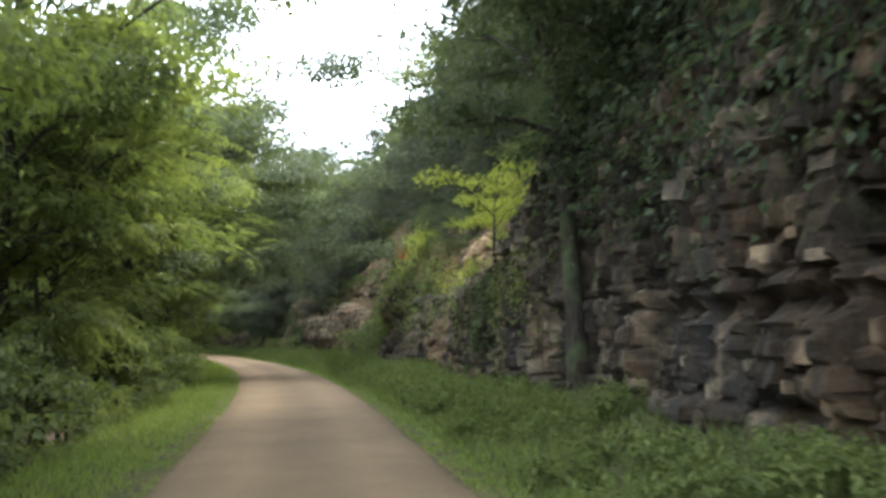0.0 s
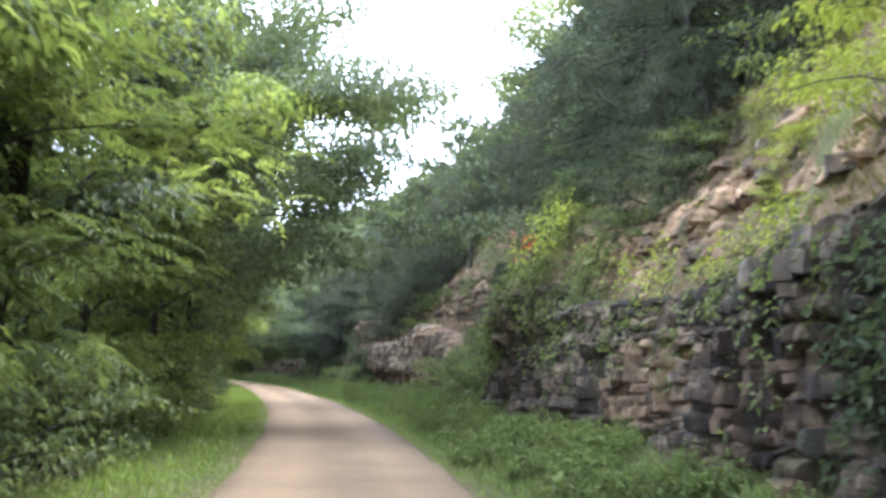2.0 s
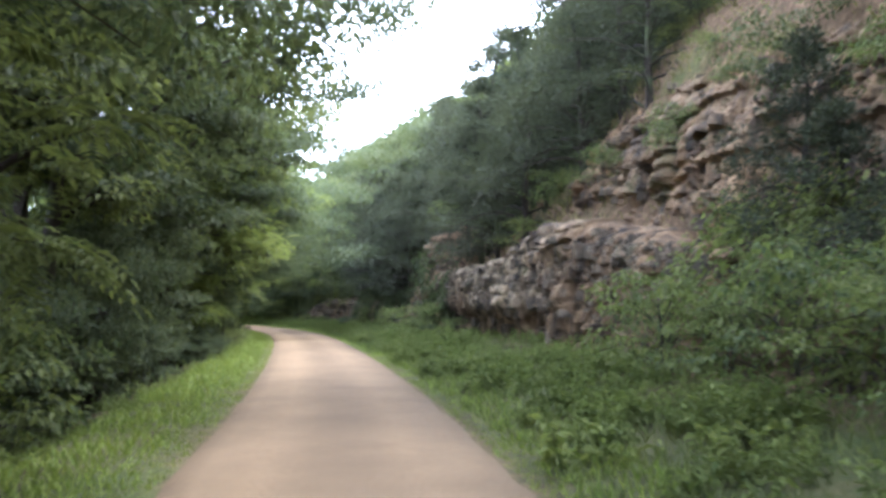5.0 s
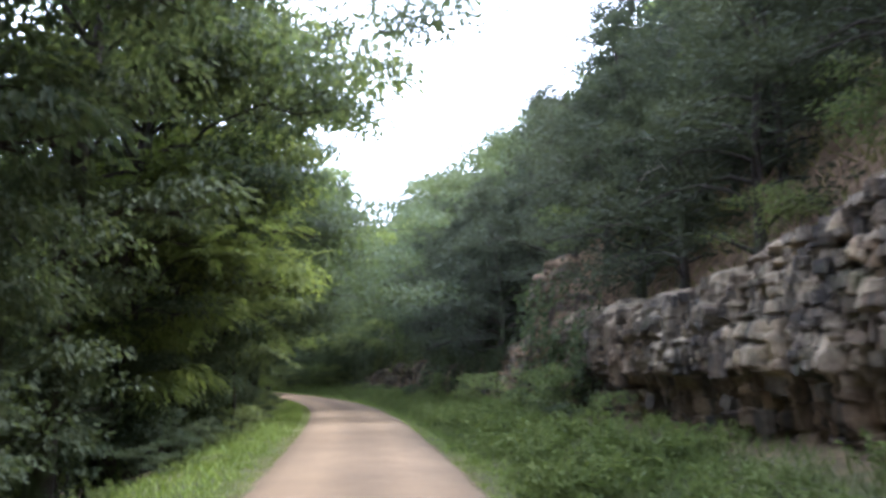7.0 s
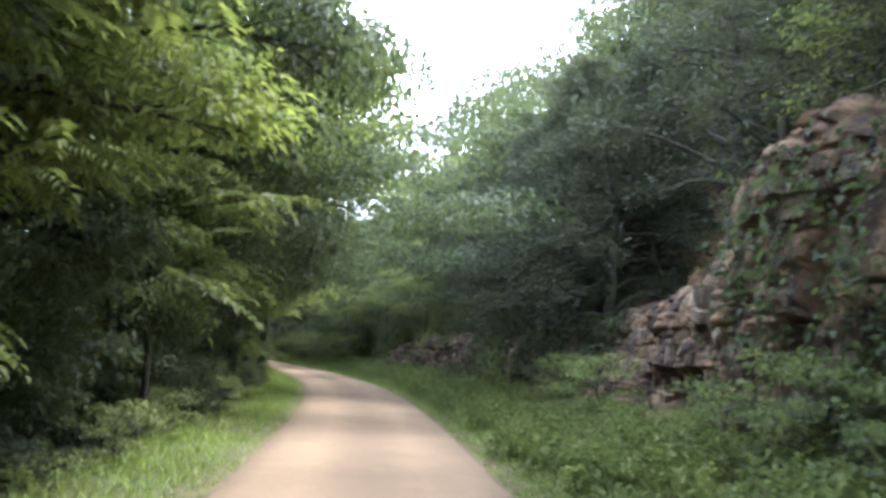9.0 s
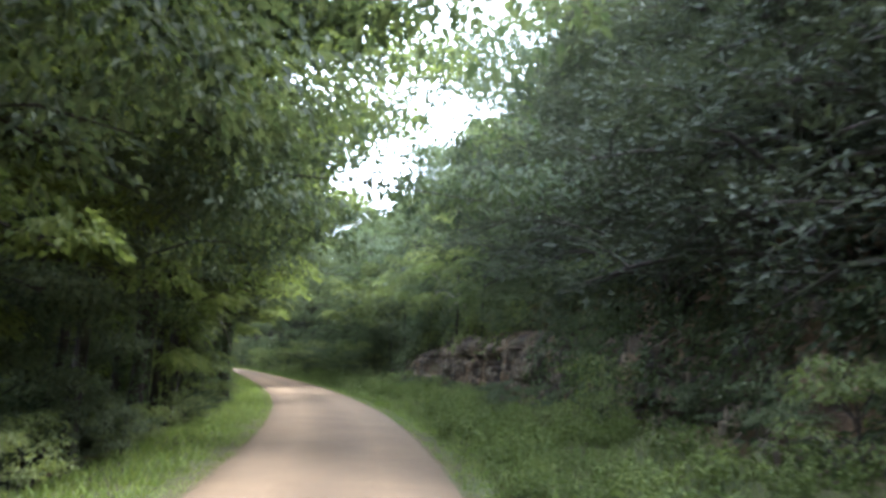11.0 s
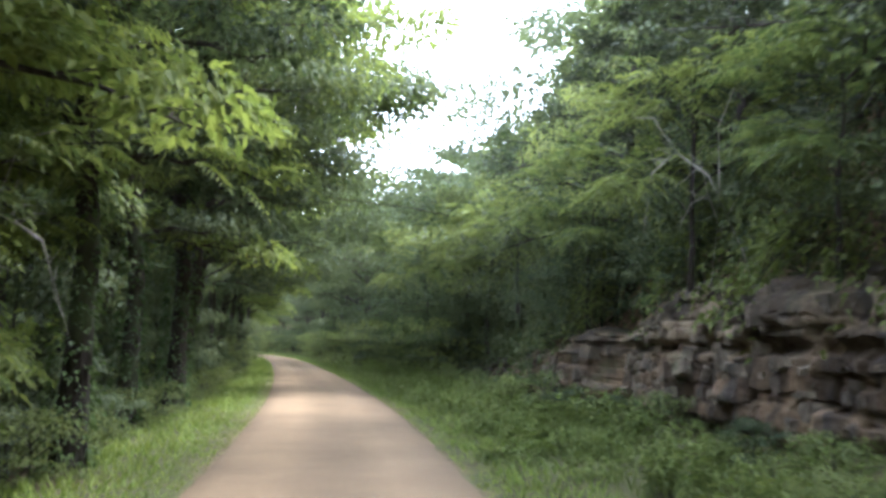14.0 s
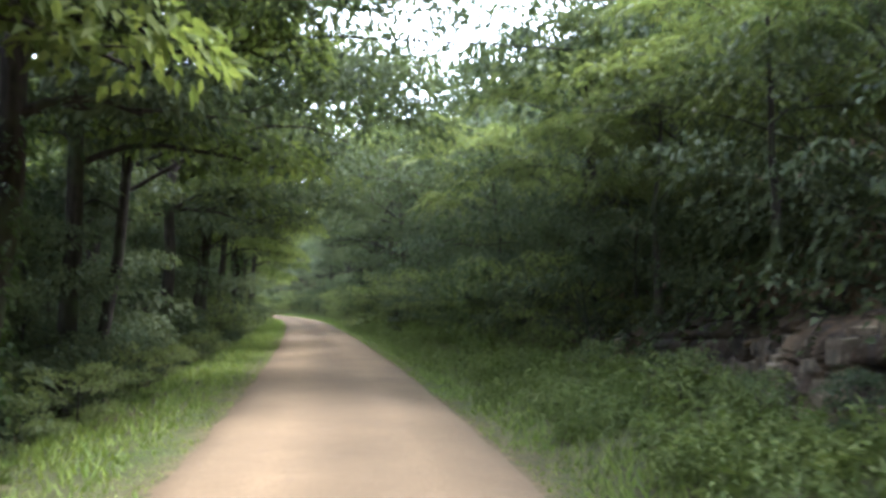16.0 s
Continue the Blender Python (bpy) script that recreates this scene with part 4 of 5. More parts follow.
# trees that lean out over the road
OVER_NEAR = ((16, -5.4, 0.9), (25, -5.0, 0.95), (37, -5.0, 1.05), (41, -5.2, 1.1), (44, -5.4, 1.1), (48, -5.6, 1.1), (52, -5.4, 1.1),
        (57, -4.8, 1.1), (62, -5.4, 1.05), (67, -5.3, 1.05))
OVER_FAR = ((72, -5.4, 0.95), (76, -5.6, 0.9), (80, -5.4, 0.95), (84, -5.0, 1.0), (88, -4.6, 1.15), (92, -4.6, 1.1), (96, -4.8, 1.1), (102, -4.9, 1.1),
        (109, -4.6, 1.2), (116, -4.5, 1.2), (122.5, -4.1, 1.25), (128, -4.0, 1.05), (133, -3.8, 1.05), (138, -3.8, 1.05), (144, -3.8, 1.05),
        (150, -3.7, 1.1), (157, -3.7, 1.1), (165, -3.7, 1.1), (174, -3.7, 1.1), (184, -3.7, 1.1), (194, -3.7, 1.1))
for k, (y, d, size) in enumerate(OVER_NEAR + OVER_FAR):
    if y > 98:
        y, d = y + RNG.uniform(-1.4, 1.4), d + RNG.uniform(-1.1, 0.3)
    (OVER_B if 38 < y < 58 or y == 25 else (OVER_A, OVER_A, OVER_B)[k % 3] if y < 74 else (OVER_C, OVER_A, OVER_C)[k % 3]).put(station(y), d, size, facing_road(station(y)) + RNG.uniform(-18, 18))
OVER_A.put(station(64.8), -5.0, 1.1, facing_road(station(64.8)) - 10)
for y, d, k in ((34.6, -4.8, 1.0), (75.5, -5.4, 0.95), (83, -5.2, 0.95), (111.8, -4.6, 1.2), (122.5, -4.6, 1.1)):
    ARCH.put(station(y), d, k, facing_road(station(y)) + RNG.uniform(-8, 8))
for y, d, k in ((17.5, -5.0, 0.9), (23, -5.4, 0.9), (29.5, -5.0, 0.9), (61.5, -4.9, 0.8), (64, -4.7, 0.85), (90.0, -4.7, 0.8), (94.2, -4.6, 0.75)):
    HEAVEN.put(station(y), d, k, facing_road(station(y)) + RNG.uniform(-30, 30))
for y in list(np.arange(-16, 36, 7.5)) + list(np.arange(36, 58, 4.4)) + list(np.arange(58, 66, 6.5)) + list(np.arange(66, 212, 4.4)):
    dense = 36 < y < 58 or y > 66
    (BACK_A, BACK_B)[RNG.integers(2)].put(station(y + RNG.uniform(-1.5, 1.5)), -RNG.uniform(8.5, 11), RNG.uniform(0.9, 1.15) if dense else RNG.uniform(0.65, 0.9))
for y in list(np.arange(-14, 40, 11.0)) + list(np.arange(40, 62, 6.0)) + list(np.arange(62, 92, 10.0)) + list(np.arange(92, 215, 6.0)):
    dense = 40 < y < 62 or y > 92
    VALLEY.put(BACK_A, station(y + RNG.uniform(-2, 2)), -RNG.uniform(14, 20), RNG.uniform(1.0, 1.3) if dense else RNG.uniform(0.55, 0.75))
for y in np.arange(40, 138, 2.0):
    UNDER.put(station(y + RNG.uniform(-0.8, 0.8)), -RNG.uniform(4.9, 6.2) - (1.6 if 84 < y < 98 else 0), RNG.uniform(0.75, 1.15))
for y in np.arange(-8, 45, 1.3):
    (BUSH_B, BUSH_C)[RNG.integers(2)].put(station(y + RNG.uniform(-0.7, 0.7)), -RNG.uniform(4.4, 5.6), RNG.uniform(0.8, 1.15))
    if RNG.random() < 0.6:
        VALLEY.put((BUSH_A, BUSH_C)[RNG.integers(2)], station(y + RNG.uniform(-0.7, 0.7)), -RNG.uniform(5.4, 7.5), RNG.uniform(1.1, 1.5))
for y in np.arange(45, 150, 2.0):
    BUSH_A.put(station(y + RNG.uniform(-1, 1)), -RNG.uniform(4.4, 5.8), RNG.uniform(0.4, 0.6) if 84 < y < 124 else RNG.uniform(0.6, 1.0))
    VALLEY.put((BUSH_A, BUSH_C)[RNG.integers(2)], station(y + RNG.uniform(-1, 1)), -RNG.uniform(5.6, 7.2), RNG.uniform(0.8, 1.2))
    VALLEY.put(THICKET, station(y + RNG.uniform(-1, 1)), -RNG.uniform(7.5, 10), RNG.uniform(0.8, 1.2))
for y in np.arange(58, 130, 1.9):
    (BUSH_A, BUSH_B)[RNG.integers(2)].put(station(y + RNG.uniform(-0.6, 0.6)), -RNG.uniform(3.1, 3.7), RNG.uniform(0.3, 0.5))
# trunks that stand close to the verge
for y, d, k, lean in ((61.0, -5.0, 0.85, 6), (66.6, -5.9, 1.0, 28), (78.6, -5.3, 0.8, 20), (85.7, -4.2, 0.85, 2), (95.5, -3.2, 0.9, 0), (100.2, -3.75, 0.9, 1), (103.7, -3.5, 1.05, 0), (104.6, -3.7, 0.9, 14), (128.8, -3.6, 1.0, 0)):
    TALL_B.put(station(y), d, k, facing_road(station(y)) + 10, tip=(0, lean * 0.5))
for y, d, k in ((71, -3.9, 1.1), (93, -4.9, 1.0), (40, -4.2, 0.9), (17, -4.9, 1.0), (24, -5.1, 0.9)):
    FROND_A.put(station(y), d, k)


def dead_limb():
    """A bare pale limb that hangs out of the leaves, with thin side twigs."""
    soup = Soup()
    tube(soup, [(0, 0, 0), (0.25, 0.05, 0.8), (0.7, 0.1, 1.5), (1.3, 0.1, 1.75), (1.9, 0.2, 1.6), (2.3, 0.3, 1.1)], [0.03, 0.026, 0.021, 0.016, 0.012, 0.005], 6)
    tube(soup, [(0.55, 0.08, 1.3), (0.35, 0.3, 1.9), (-0.1, 0.4, 2.2)], [0.015, 0.01, 0.004], 5)
    tube(soup, [(1.3, 0.1, 1.75), (1.6, -0.2, 2.1), (2.0, -0.4, 2.15)], [0.012, 0.009, 0.004], 5)
    rng = np.random.default_rng(52)
    for _ in range(14):
        f = rng.uniform(0.6, 2.1)
        base = np.array([f, 0.1 + 0.08 * f, np.interp(f, [0.25, 0.7, 1.3, 1.9, 2.3], [0.8, 1.5, 1.75, 1.6, 1.1])])
        way = np.array([rng.normal(0.2, 0.25), rng.normal(0, 0.3), rng.normal(0.05, 0.25)])
        tube(soup, [base, base + way * 0.6 + rng.normal(0, 0.03, 3), base + way], [0.007, 0.005, 0.002], 3)
    return tagged(new("dead_limb", soup.mesh("dead_limb", BARK_PALE, True)), "bare pale dead limb hanging among the leaves", "branch")


limb = dead_limb()
x, y, z = on_ground(station(93.7), -4.6)
limb.matrix_basis = pose(x, y, z - 0.1, 0, 0, facing_road(station(93.7)) + 15) @ Matrix.Diagonal((0.8, 0.8, 2.0, 1))

for y, d, z, turn, size in ((94.6, 5.2, 1.7, 165, 0.7), (96.2, 5.1, 1.6, 200, 0.6), (59.5, 6.3, 3.0, 170, 0.7), (99.5, -4.3, 4.2, 20, 0.7)):
    x, y2, _ = on_ground(station(y), d)
    copy_thing(limb, pose(x, y2, z, RNG.uniform(-15, 15), RNG.uniform(-15, 15), facing_road(station(y)) + turn) @ Matrix.Diagonal((size, size, size, 1)))

# ---- hillside over the bluff ----
def thicket(y, s, d, scale):
    """A thicket of its own along the drive; past its end it joins the far cover."""
    stock = (THICKET, THICKET_B)[RNG.integers(2)]
    if y < 122:
        stock.put(s, d, scale)
    else:
        HILL.put(stock, s, d, scale)


for y in np.arange(-14, 212, 3.2):
    s = station(y)
    foot, top, lean, bank, width = [float(v) for v in bluff_at(s)]
    e = foot + lean + 0.9
    f = e + width
    bare = 19 < y < 38 or 66 < y < 76
    broad = y > 76
    first = (HILL_B, CEDAR_A, CEDAR_B)[RNG.integers(3)] if broad else (CEDAR_A, CEDAR_B)[RNG.integers(2)]
    first.put(s + RNG.uniform(-1, 1), f + RNG.uniform(0.0, 1.6), RNG.uniform(0.85, 1.15) * (0.78 if 38 < y < 58 else 1.0))
    (LOW_C, HILL_A, LOW_C, HILL_B)[RNG.integers(4)].put(s + RNG.uniform(-1, 1), f + RNG.uniform(3.0, 6.5), RNG.uniform(0.95, 1.25))
    HILL.put(LOW_A, s + RNG.uniform(-1, 1), f + RNG.uniform(8, 14), RNG.uniform(0.9, 1.25))
    if RNG.random() < 0.5:
        HILL.put(LOW_A, s + RNG.uniform(-1, 1), f + RNG.uniform(16, 27), RNG.uniform(1.0, 1.3))
    if not bare:
        thicket(y, s + RNG.uniform(-1, 1), e + RNG.uniform(0.1, 0.5) * width, RNG.uniform(0.5, 0.8))
    thicket(y, s + RNG.uniform(-1, 1), f + RNG.uniform(-0.2, 2.5), RNG.uniform(0.7, 1.1))
    if y < 125:
        HILL.put((THICKET, THICKET_B)[RNG.integers(2)], s + RNG.uniform(-1, 1), f + RNG.uniform(3, 8), RNG.uniform(0.9, 1.3))
for y in np.arange(-30, 230, 9.0):
    for d in (27, 36, 47):
        VALLEY.put(LOW_A, station(y + RNG.uniform(-3, 3)), -d + RNG.uniform(-4, 4), RNG.uniform(0.7, 1.0) if y < 100 else RNG.uniform(1.3, 1.7))
    HILL.put(LOW_A, station(y + RNG.uniform(-3, 3)), RNG.uniform(38, 50), RNG.uniform(1.2, 1.5))
LOW_A.put(station(60), 22, 1.1)
for y in np.arange(103, 126, 1.6):
    THICKET.put(station(y), RNG.uniform(6.0, 8.5), RNG.uniform(0.8, 1.2))
for y in np.arange(53, 65, 1.5):
    CEDAR_B.put(station(y + RNG.uniform(-0.5, 0.5)), RNG.uniform(7.0, 8.6), RNG.uniform(0.6, 0.95))
for y in np.arange(20, 40, 2.2):
    (CEDAR_A, CEDAR_B)[RNG.integers(2)].put(station(y + RNG.uniform(-0.6, 0.6)), RNG.uniform(8.2, 9.6), RNG.uniform(0.8, 1.05))
for y in np.arange(76, 92, 2.0):
    CEDAR_A.put(station(y + RNG.uniform(-0.6, 0.6)), RNG.uniform(6.4, 8.4), RNG.uniform(0.75, 1.05))
for y, d, z, k in ((62.0, 6.6, 3.2, 0.7), (65.2, 7.4, 5.0, 0.8), (68.0, 7.6, 4.6, 0.85), (70.4, 7.4, 4.0, 0.8)):
    CEDAR_A.put(station(y), d, k, z=z)
for y in np.arange(28, 35.5, 1.1):
    CEDAR_B.put(station(y + RNG.uniform(-0.4, 0.4)), RNG.uniform(6.8, 8.0), RNG.uniform(0.4, 0.62))
    THICKET.put(station(y + RNG.uniform(-0.4, 0.4)), RNG.uniform(6.0, 7.4), RNG.uniform(0.3, 0.45))
for y, d in ((75.4, 5.9), (77.6, 5.7), (79.6, 5.9), (81.8, 5.8)):
    CEDAR_A.put(station(y), d, 0.9, z=1.9)
for y in np.arange(97, 112, 1.2):
    (THICKET, THICKET_B)[RNG.integers(2)].put(station(y), RNG.uniform(5.3, 6.4), RNG.uniform(0.5, 0.75))
# cedars and small trees at the rim of the rock
for y, d, k in ((78, 6.4, 0.85), (82, 6.2, 0.9), (86, 6.3, 1.0), (89.5, 6.2, 1.0), (93, 6.4, 1.0), (97, 6.3, 0.9), (101, 6.2, 0.9)):
    CEDAR_A.put(station(y), d, k)
for y, d, k in ((104, 6.8, 0.7), (109, 6.4, 0.7), (114, 6.4, 0.75), (120, 6.4, 0.8)):
    (HILL_B, HILL_A)[RNG.integers(2)].put(station(y), d, k)
for y, d, z, k in ((96, 4.9, 2.3, 0.7), (99.8, 4.8, 2.1, 0.7), (93, 5.0, 2.3, 0.55), (108, 4.9, 1.7, 0.8), (111, 5.0, 1.9, 0.9), (117.8, 4.9, 1.7, 1.0), (105, 4.9, 2.4, 0.7)):
    FROND_A.put(station(y), d, k, z=z)
for y, d, z, k in ((97, 4.8, 2.2, 0.7), (94.5, 4.9, 2.2, 0.6), (101.5, 4.8, 2.0, 0.8), (91, 4.9, 2.2, 0.6), (106, 4.9, 1.7, 0.9), (109.5, 4.9, 1.9, 1.1), (113, 4.9, 1.8, 1.1)):
    BUSH_A.put(station(y), d + 0.3, k * 0.8, z=z)
for y in list(np.arange(74.5, 81, 1.5)) + list(np.arange(110, 150, 1.7)):
    (BUSH_A, BUSH_B)[RNG.integers(2)].put(station(y + RNG.uniform(-0.6, 0.6)), RNG.uniform(4.4, 5.2), RNG.uniform(0.35, 0.55) if y < 100 else RNG.uniform(0.7, 1.1))
for y in np.arange(62.0, 65, 1.2):
    (BUSH_A, BUSH_B)[RNG.integers(2)].put(station(y), RNG.uniform(4.3, 4.7), RNG.uniform(0.4, 0.6))
for y in np.arange(37.5, 45, 1.3):
    BUSH_B.put(station(y), RNG.uniform(4.4, 5.0), RNG.uniform(0.45, 0.8))
for y in (71.5,):
    BUSH_B.put(station(y), 4.3, 0.55)
for y, d, k in ((56.9, 6.5, 0.85), (59.3, 6.2, 0.7), (53, 7.0, 0.8), (61.6, 6.2, 0.75), (64.2, 6.3, 0.8), (50, 7.6, 0.8)):
    CEDAR_B.put(station(y), d, k)
for y, d, k in ((84, 8.4, 1.0), (88, 8.6, 1.0)):
    HILL_B.put(station(y), d, k)
for y, d, k in ((68, 8.2, 1.1), (73, 7.8, 1.1), (77, 7.0, 1.0), (81, 7.2, 0.95)):
    CEDAR_A.put(station(y), d, k)
LEANER.put(station(14.1), 4.75, 1.0, 40, tip=(0, -4))
for y, d, z, k, turn in ((5.5, 6.4, 4.8, 0.8, 100), (9.8, 6.2, 4.4, 0.85, 250), (11.6, 6.2, 4.2, 0.8, 10)):
    LEANER.put(station(y), d, k, turn, z=z)
for y, d, z, k in ((8.0, 6.6, 4.6, 0.85), (11.5, 6.4, 4.4, 0.9)):
    ARCH.put(station(y), d, k, facing_road(station(y)) + 180 + RNG.uniform(-20, 20), z=z)
# rim trees, most of them out of view, added to shade the rock
for y, d, k in ((-8, 7.4, 1.0), (-3, 7.2, 1.0), (1, 7.0, 0.9), (5, 6.9, 0.9), (8.5, 6.8, 0.9), (11, 6.8, 0.9), (15.5, 6.6, 0.8)):
    HILL_B.put(station(y), d, k * 1.2)
for y, d, z, k in ((-2, 6.0, 6.2, 1.0), (2.5, 6.0, 6.6, 1.0), (6, 6.0, 6.6, 1.05), (9, 6.0, 6.2, 1.1), (12.2, 5.9, 3.0, 0.75), (11.2, 5.9, 5.2, 0.9)):
    HILL_B.put(station(y), d, k, z=z)
for y, d, z, k in ((4, 5.6, 5.6, 0.8), (7.5, 5.5, 5.4, 0.9), (10.5, 5.5, 5.0, 0.9)):
    CEDAR_A.put(station(y), d, k, z=z)
for y, d, k in ((21.0, 5.6, 0.55), (24.0, 6.3, 0.45)):
    YELLOW.put(station(y), d, k)
YELLOW.put(station(18.9), 4.5, 1.15, z=3.4)
for y in np.arange(20, 37, 1.4):
    e = float(sum(bluff_at(station(y))[k] for k in (0, 2))) + 0.9
    BRIGHT.put(station(y + RNG.uniform(-0.4, 0.4)), e + RNG.uniform(0.0, 1.2), RNG.uniform(0.4, 0.8))
    if y < 26:
        BRIGHT.put(station(y + RNG.uniform(-0.4, 0.4)), e + RNG.uniform(1.2, 2.8), RNG.uniform(0.3, 0.7))
for y in np.arange(84, 102, 1.1):
    e = float(sum(bluff_at(station(y))[k] for k in (0, 2))) + 0.9
    THICKET.put(station(y), e + RNG.uniform(0.0, 0.6), RNG.uniform(0.45, 0.65))
    THICKET.put(station(y), e + RNG.uniform(1.0, 2.4), RNG.uniform(0.6, 0.9))
for y, d, k in ((37.6, 7.9, 0.6), (39, 7.3, 0.55), (39.8, 6.1, 0.42), (41.2, 6.3, 0.5), (42.6, 6.6, 0.5), (40.2, 8.3, 0.65), (42, 8.2, 0.6), (35.8, 8.2, 0.6), (18, 7.0, 0.6), (20.5, 7.6, 0.6), (23, 8.0, 0.65)):
    CEDAR_B.put(station(y), d, k)
for y in np.arange(19, 33, 1.6):
    e = float(sum(bluff_at(station(y))[k] for k in (0, 2))) + 0.9
    (BUSH_B, BRIGHT, HERB_B)[RNG.integers(3)].put(station(y), e + RNG.uniform(1.8, 3.6), RNG.uniform(0.4, 0.8))
for y in np.arange(15.5, 21, 1.2):
    THICKET.put(station(y), RNG.uniform(6.2, 7.4), RNG.uniform(0.5, 0.7))
for y in np.arange(36, 42, 1.3):
    THICKET_B.put(station(y), RNG.uniform(7.0, 8.4), RNG.uniform(0.35, 0.5))
for y in np.arange(28, 37, 1.1):
    e = float(sum(bluff_at(station(y))[k] for k in (0, 2))) + 0.9
    BUSH_B.put(station(y), e + RNG.uniform(0.3, 2.0), RNG.uniform(0.4, 0.7))
# the wood closes over the road's far bend
for y in np.arange(124, 212, 3.2):
    MID_A.put(station(y + RNG.uniform(-1, 1)), RNG.uniform(5.4, 7.0), RNG.uniform(0.75, 0.95))
for y in np.arange(126, 212, 2.4):
    (BUSH_A, BUSH_B)[RNG.integers(2)].put(station(y), RNG.uniform(3.6, 5), RNG.uniform(1.0, 1.4))
    (BUSH_A, BUSH_B)[RNG.integers(2)].put(station(y), -RNG.uniform(3.6, 5), RNG.uniform(1.0, 1.4))

for y in np.arange(118, 208, 2.2):
    thicket(y, station(y), RNG.uniform(4.2, 5.4), RNG.uniform(0.6, 0.9))
    thicket(y, station(y), -RNG.uniform(4.2, 5.2), RNG.uniform(0.5, 0.8))
for y in (133, 138, 143, 148, 155, 163, 172, 181, 190, 199):
    MID_A.put(station(y), 4.4, 0.9)
for k in range(16):
    BACK_A.put(station(206 + 1.2 * k), 3.0 + 1.1 * k - 0.02 * k * k, RNG.uniform(0.8, 1.1))
    HILL.put(THICKET, station(203 + 1.2 * k), 3.0 + 0.9 * k, 1.2)
VALLEY.finish("deep green wood farther down the slope")
HILL.finish("green trees covering the upper hillside")

creeper(81, 3.5, 14.5, 2.8, 7.0, 12000, LEAF_DEEP, "dark leafy creeper hanging from the rock's rim", 0.13, 0.7)
creeper(82, 14.0, 31.0, 0.3, 3.0, 2400, LEAF_OAK, "thin green weeds rooted in the joints of the rock", 0.09, 0.18)
creeper(71, 19.0, 20.2, 0.3, 2.8, 900, LEAF_DEEP, "dark green creeper hanging down the rock")
creeper(72, 29.8, 35.6, 1.6, 4.2, 2600, LEAF_OAK, "green creeper spilling over the ledge")
creeper(73, 32.2, 35.6, 4.0, 5.8, 700, LEAF_YELLOW, "yellowing creeper high on the rock")
creeper(74, 33.4, 35.0, 4.4, 5.2, 50, LEAF_RED, "few red creeper leaves on the ledge")
creeper(75, 35.6, 44, 0.4, 3.0, 6500, LEAF_OAK, "thick green creeper covering the rock slope")
creeper(76, 61.0, 64, 0.4, 2.6, 1100, LEAF_DEEP, "dark creeper covering the rock between two faces")
creeper(83, 61.8, 68, 0.5, 3.8, 1500, LEAF_DEEP, "dark leafy creeper trailing over the tan crag", 0.12, 0.4)
creeper(77, 74, 86, 0.3, 2.6, 8000, LEAF_DEEP, "dark creeper thick over the low rock")
creeper(78, 86, 102, 1.6, 3.2, 2600, LEAF_OAK, "leafy creeper hanging over the layered face")
creeper(84, 98.5, 108, 0.9, 2.6, 3000, LEAF_DEEP, "dark leaves hanging over the low rock", 0.12, 0.45)
creeper(79, 107.5, 116, 0.4, 2.8, 6000, LEAF_DEEP, "dark creeper thick over the far rock")
creeper(80, 21.5, 29.2, 2.4, 3.5, 450, LEAF_YELLOW, "yellow-green trailing weeds on the rock's rim", 0.08)

# ---- weeds of the verges ----
for y in np.arange(1, 112, 1.6):
    near_rock = float(bluff_at(station(y))[0]) - 0.2
    HERB_B.put(station(y + RNG.uniform(-0.4, 0.4)), RNG.uniform(3.3, near_rock), RNG.uniform(0.7, 1.2) * (0.8 if 44 < y < 58 else 1.2 if 58 < y < 66 else 1.0))
    HERB_B.put(station(y + RNG.uniform(-0.4, 0.4)), RNG.uniform(2.9, 3.9), RNG.uniform(0.7, 1.2))
    HERB_A.put(station(y + RNG.uniform(-0.4, 0.4)), RNG.uniform(2.4, 3.4), RNG.uniform(0.6, 1.2))
for y in np.arange(1, 112, 1.6):
    (HERB_A, HERB_B)[RNG.integers(2)].put(station(y + RNG.uniform(-0.5, 0.5)), -RNG.uniform(3.1, 4.0), RNG.uniform(0.5, 0.9))


def weed_cover(count):
    """The many small weeds between the clumps, as one cover."""
    soup = Soup()
    for stock in (HERB_A, HERB_B):
        for ob in stock.thing.children:
            me = ob.data
            co = np.empty(len(me.vertices) * 3)
            me.vertices.foreach_get("co", co)
            co = co.reshape(-1, 3)
            faces = [list(p.vertices) for p in me.polygons]
            pick = np.random.default_rng(48)
            for _ in range(count):
                s, d = station(0) + pick.random() ** 1.1 * 118, pick.uniform(2.2, 4.3)
                x, y, z = on_ground(s, d)
                a, k = pick.uniform(0, 6.283), pick.uniform(0.45, 1.0)
                turn = np.array([[np.cos(a), -np.sin(a), 0], [np.sin(a), np.cos(a), 0], [0, 0, 1]]) * k
                soup.v.append(co @ turn.T + [x, y, z])
                soup.f.extend([[i + soup.n for i in q] for q in faces])
                soup.n += len(co)
    return tagged(new("weeds", soup.mesh("weeds", WEED_MAT)), "mixed green weeds between road and rock", "weed", kind="stuff")


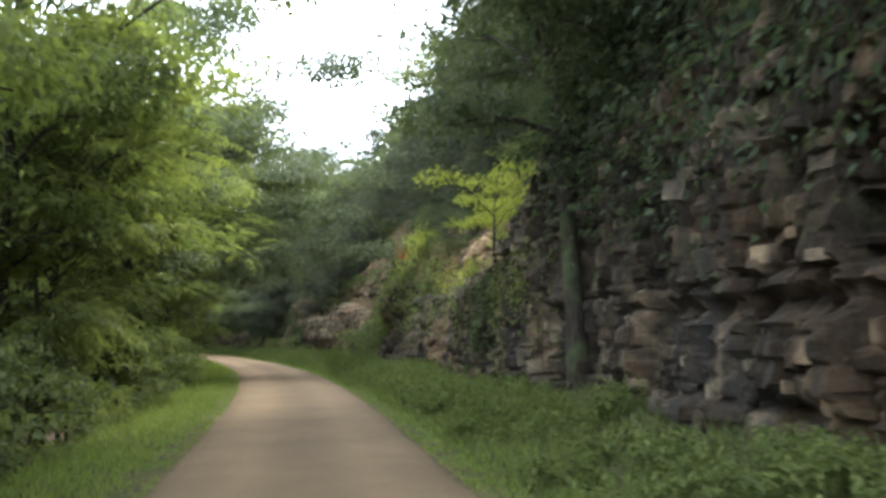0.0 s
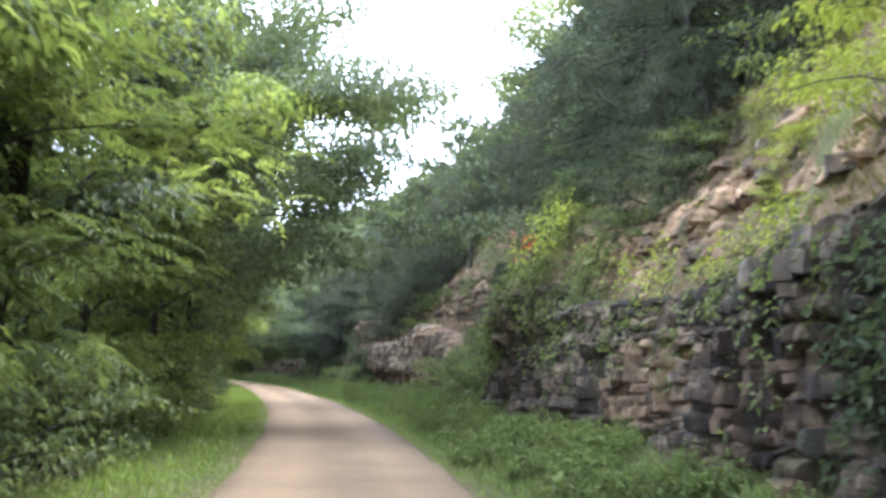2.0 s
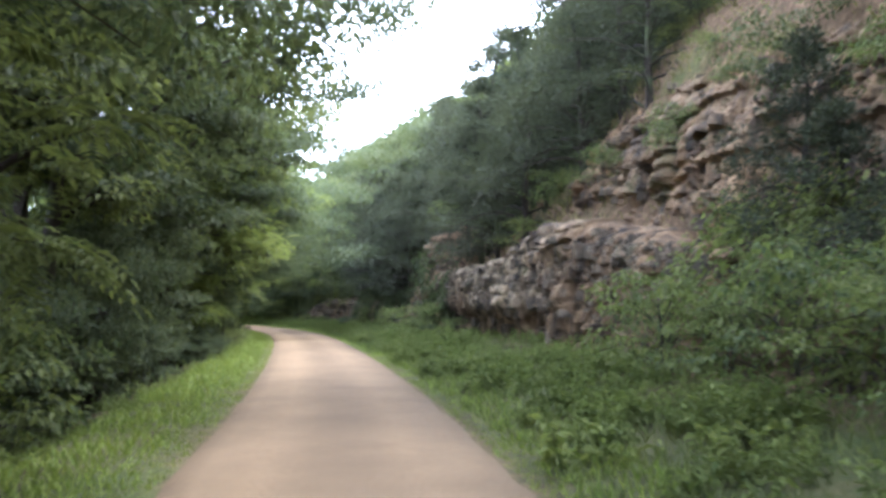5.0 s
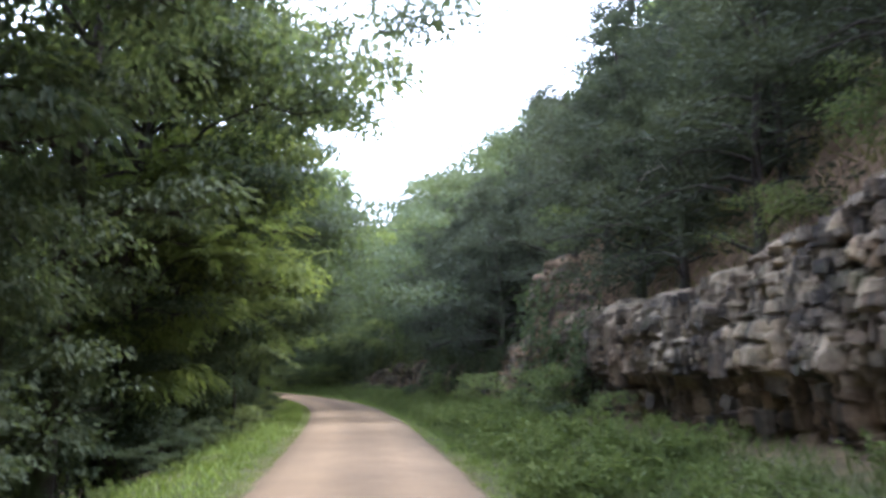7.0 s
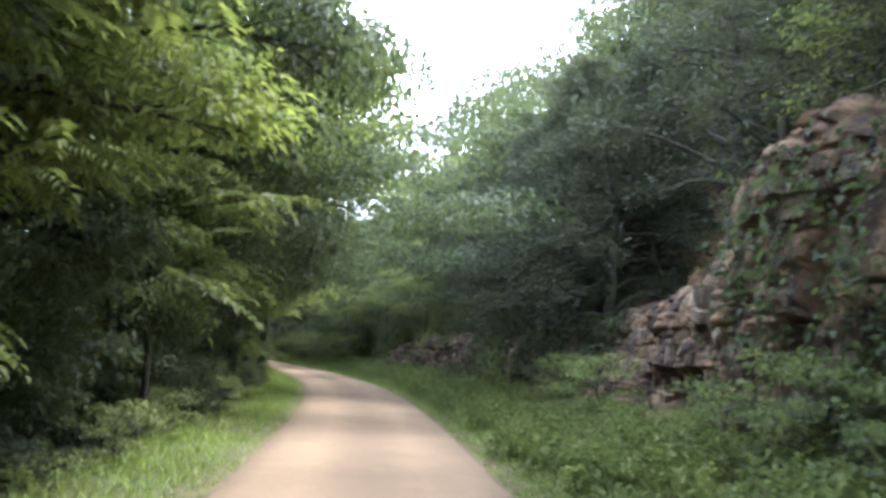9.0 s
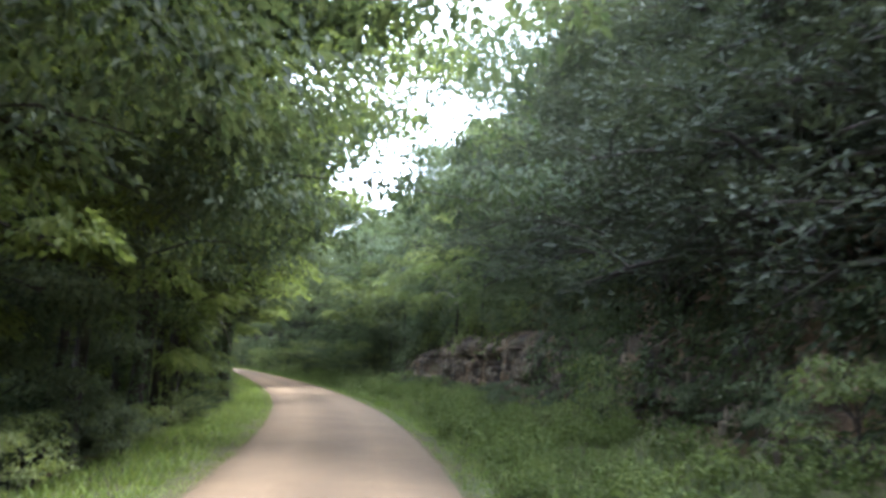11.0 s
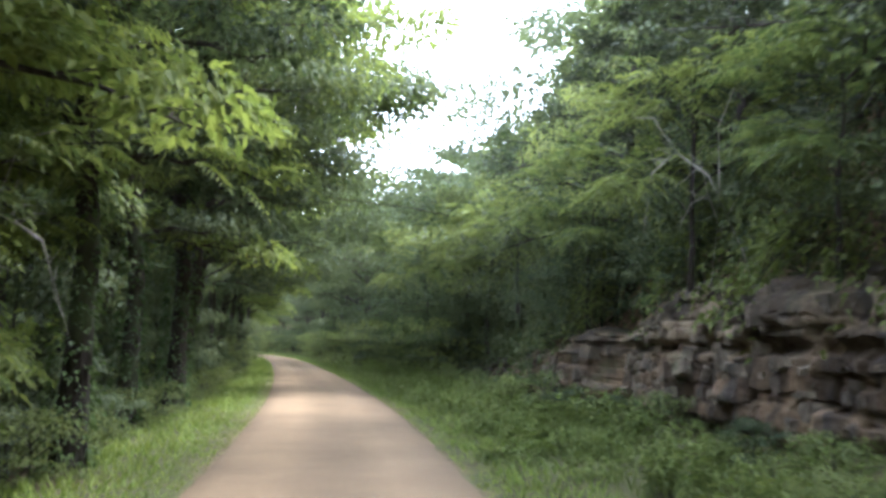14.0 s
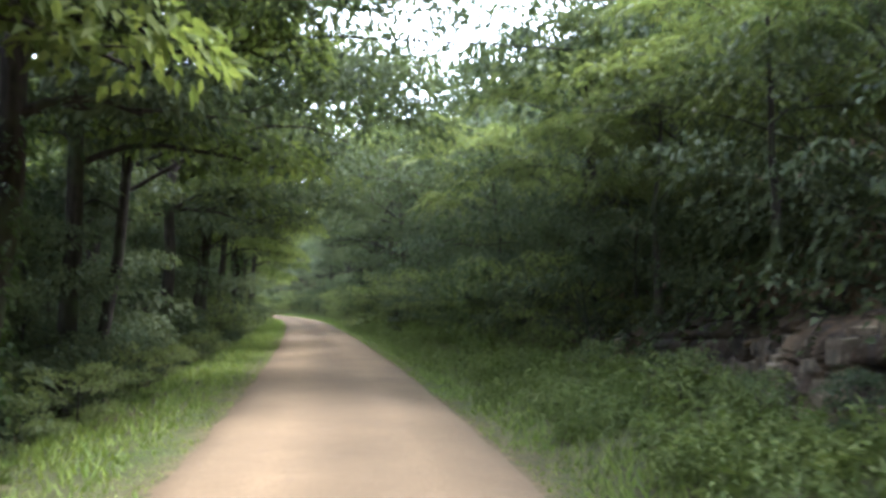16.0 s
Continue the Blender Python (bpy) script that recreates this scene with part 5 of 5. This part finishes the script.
weed_cover(240)
for y in np.arange(80, 112, 1.5):
    (BUSH_A, BUSH_B)[RNG.integers(2)].put(station(y + RNG.uniform(-0.5, 0.5)), RNG.uniform(3.5, 4.2), RNG.uniform(0.25, 0.42))
for y in np.arange(43.5, 52.5, 1.3):
    THICKET_B.put(station(y), RNG.uniform(7.4, 8.8), RNG.uniform(0.3, 0.5))
for y in (44.8, 47.3, 49.9):
    CEDAR_B.put(station(y), RNG.uniform(8.2, 9.2), RNG.uniform(0.45, 0.6))
for y in np.arange(43, 59, 0.7):
    HERB_B.put(station(y), RNG.uniform(3.8, 4.9), RNG.uniform(0.6, 0.9))
for y in np.arange(59, 67, 1.7):
    (BUSH_A, BUSH_B)[RNG.integers(2)].put(station(y), RNG.uniform(4.0, 4.6), RNG.uniform(0.3, 0.5))
for y in np.arange(97, 138, 1.1):
    HERB_B.put(station(y), RNG.uniform(2.5, 3.1), RNG.uniform(0.7, 1.1))
    HERB_B.put(station(y + 0.5), RNG.uniform(3.1, 4.1), RNG.uniform(1.0, 1.5))


# ---- grass of the verges ----
def grass(seed, mat, label, *strips):
    rng = np.random.default_rng(seed)
    soup = Soup()
    for side, lo, hi, per, tall in strips:
        k = int(150 * per)
        s = station(-3) + rng.random(k) ** 1.35 * 230
        d = side * (lo + (hi - lo) * rng.random(k) ** 1.25)
        x, y = plan(s, d)
        patch = 1 + 0.6 * soft_noise(x, y, 1.3, 3.0)
        h = tall * rng.uniform(0.4, 1.3, k) * np.clip((np.abs(d) - 1.5) / 0.8, 0.35, 1) * patch
        z = ground_z(s, d) - 0.02
        a = rng.uniform(0, 6.283, k)
        w = 0.013 * rng.uniform(0.7, 1.5, k)
        b = np.stack([x, y, z], 1)
        side_v = np.stack([np.cos(a) * w, np.sin(a) * w, 0 * a], 1)
        tip = b + np.stack([rng.normal(0, 0.5, k) * h, rng.normal(0, 0.5, k) * h, h], 1)
        v = np.stack([b - side_v, b + side_v, tip], 1).reshape(-1, 3)
        soup.add(v, np.arange(3 * k).reshape(-1, 3))
    return tagged(new("grass", soup.mesh("grass", mat)), label, "grass", kind="stuff")


grass(41, GRASS_MAT, "lush green verge grass along both road edges", (-1, 1.58, 3.7, 560, 0.15), (1, 1.6, 2.7, 330, 0.14), (1, 1.57, 2.1, 220, 0.15), (-1, 1.57, 2.1, 160, 0.13))
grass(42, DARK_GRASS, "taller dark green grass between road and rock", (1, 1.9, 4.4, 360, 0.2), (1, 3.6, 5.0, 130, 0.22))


def bank_grass():
    """Thin dry and green grass on the open banks over the rock."""
    rng = np.random.default_rng(43)
    soup = Soup()
    for y0, y1, k in ((17, 38, 30000), (40, 62, 9000), (66, 76, 7000), (88, 104, 7000)):
        s = station(y0) + rng.random(k) * (station(y1) - station(y0))
        foot, top, lean, bank, width = bluff_at(s)
        d = foot + lean + 0.6 + rng.random(k) * (width + 2.4)
        x, y = plan(s, d)
        keep = soft_noise(x, y, 1.1, 6.0) > -0.15
        s, d, x, y = s[keep], d[keep], x[keep], y[keep]
        k = len(s)
        h = 0.22 * rng.uniform(0.4, 1.4, k)
        a = rng.uniform(0, 6.283, k)
        w = 0.016 * rng.uniform(0.7, 1.5, k)
        b = np.stack([x, y, ground_z(s, d) - 0.05], 1)
        side_v = np.stack([np.cos(a) * w, np.sin(a) * w, 0 * a], 1)
        tip = b + np.stack([rng.normal(-0.3, 0.5, k) * h, rng.normal(0, 0.5, k) * h, h], 1)
        soup.add(np.stack([b - side_v, b + side_v, tip], 1).reshape(-1, 3), np.arange(3 * k).reshape(-1, 3))
    return tagged(new("grass", soup.mesh("grass", BANK_GRASS)), "thin yellow-green grass on the open earthy banks", "grass", kind="stuff")


bank_grass()
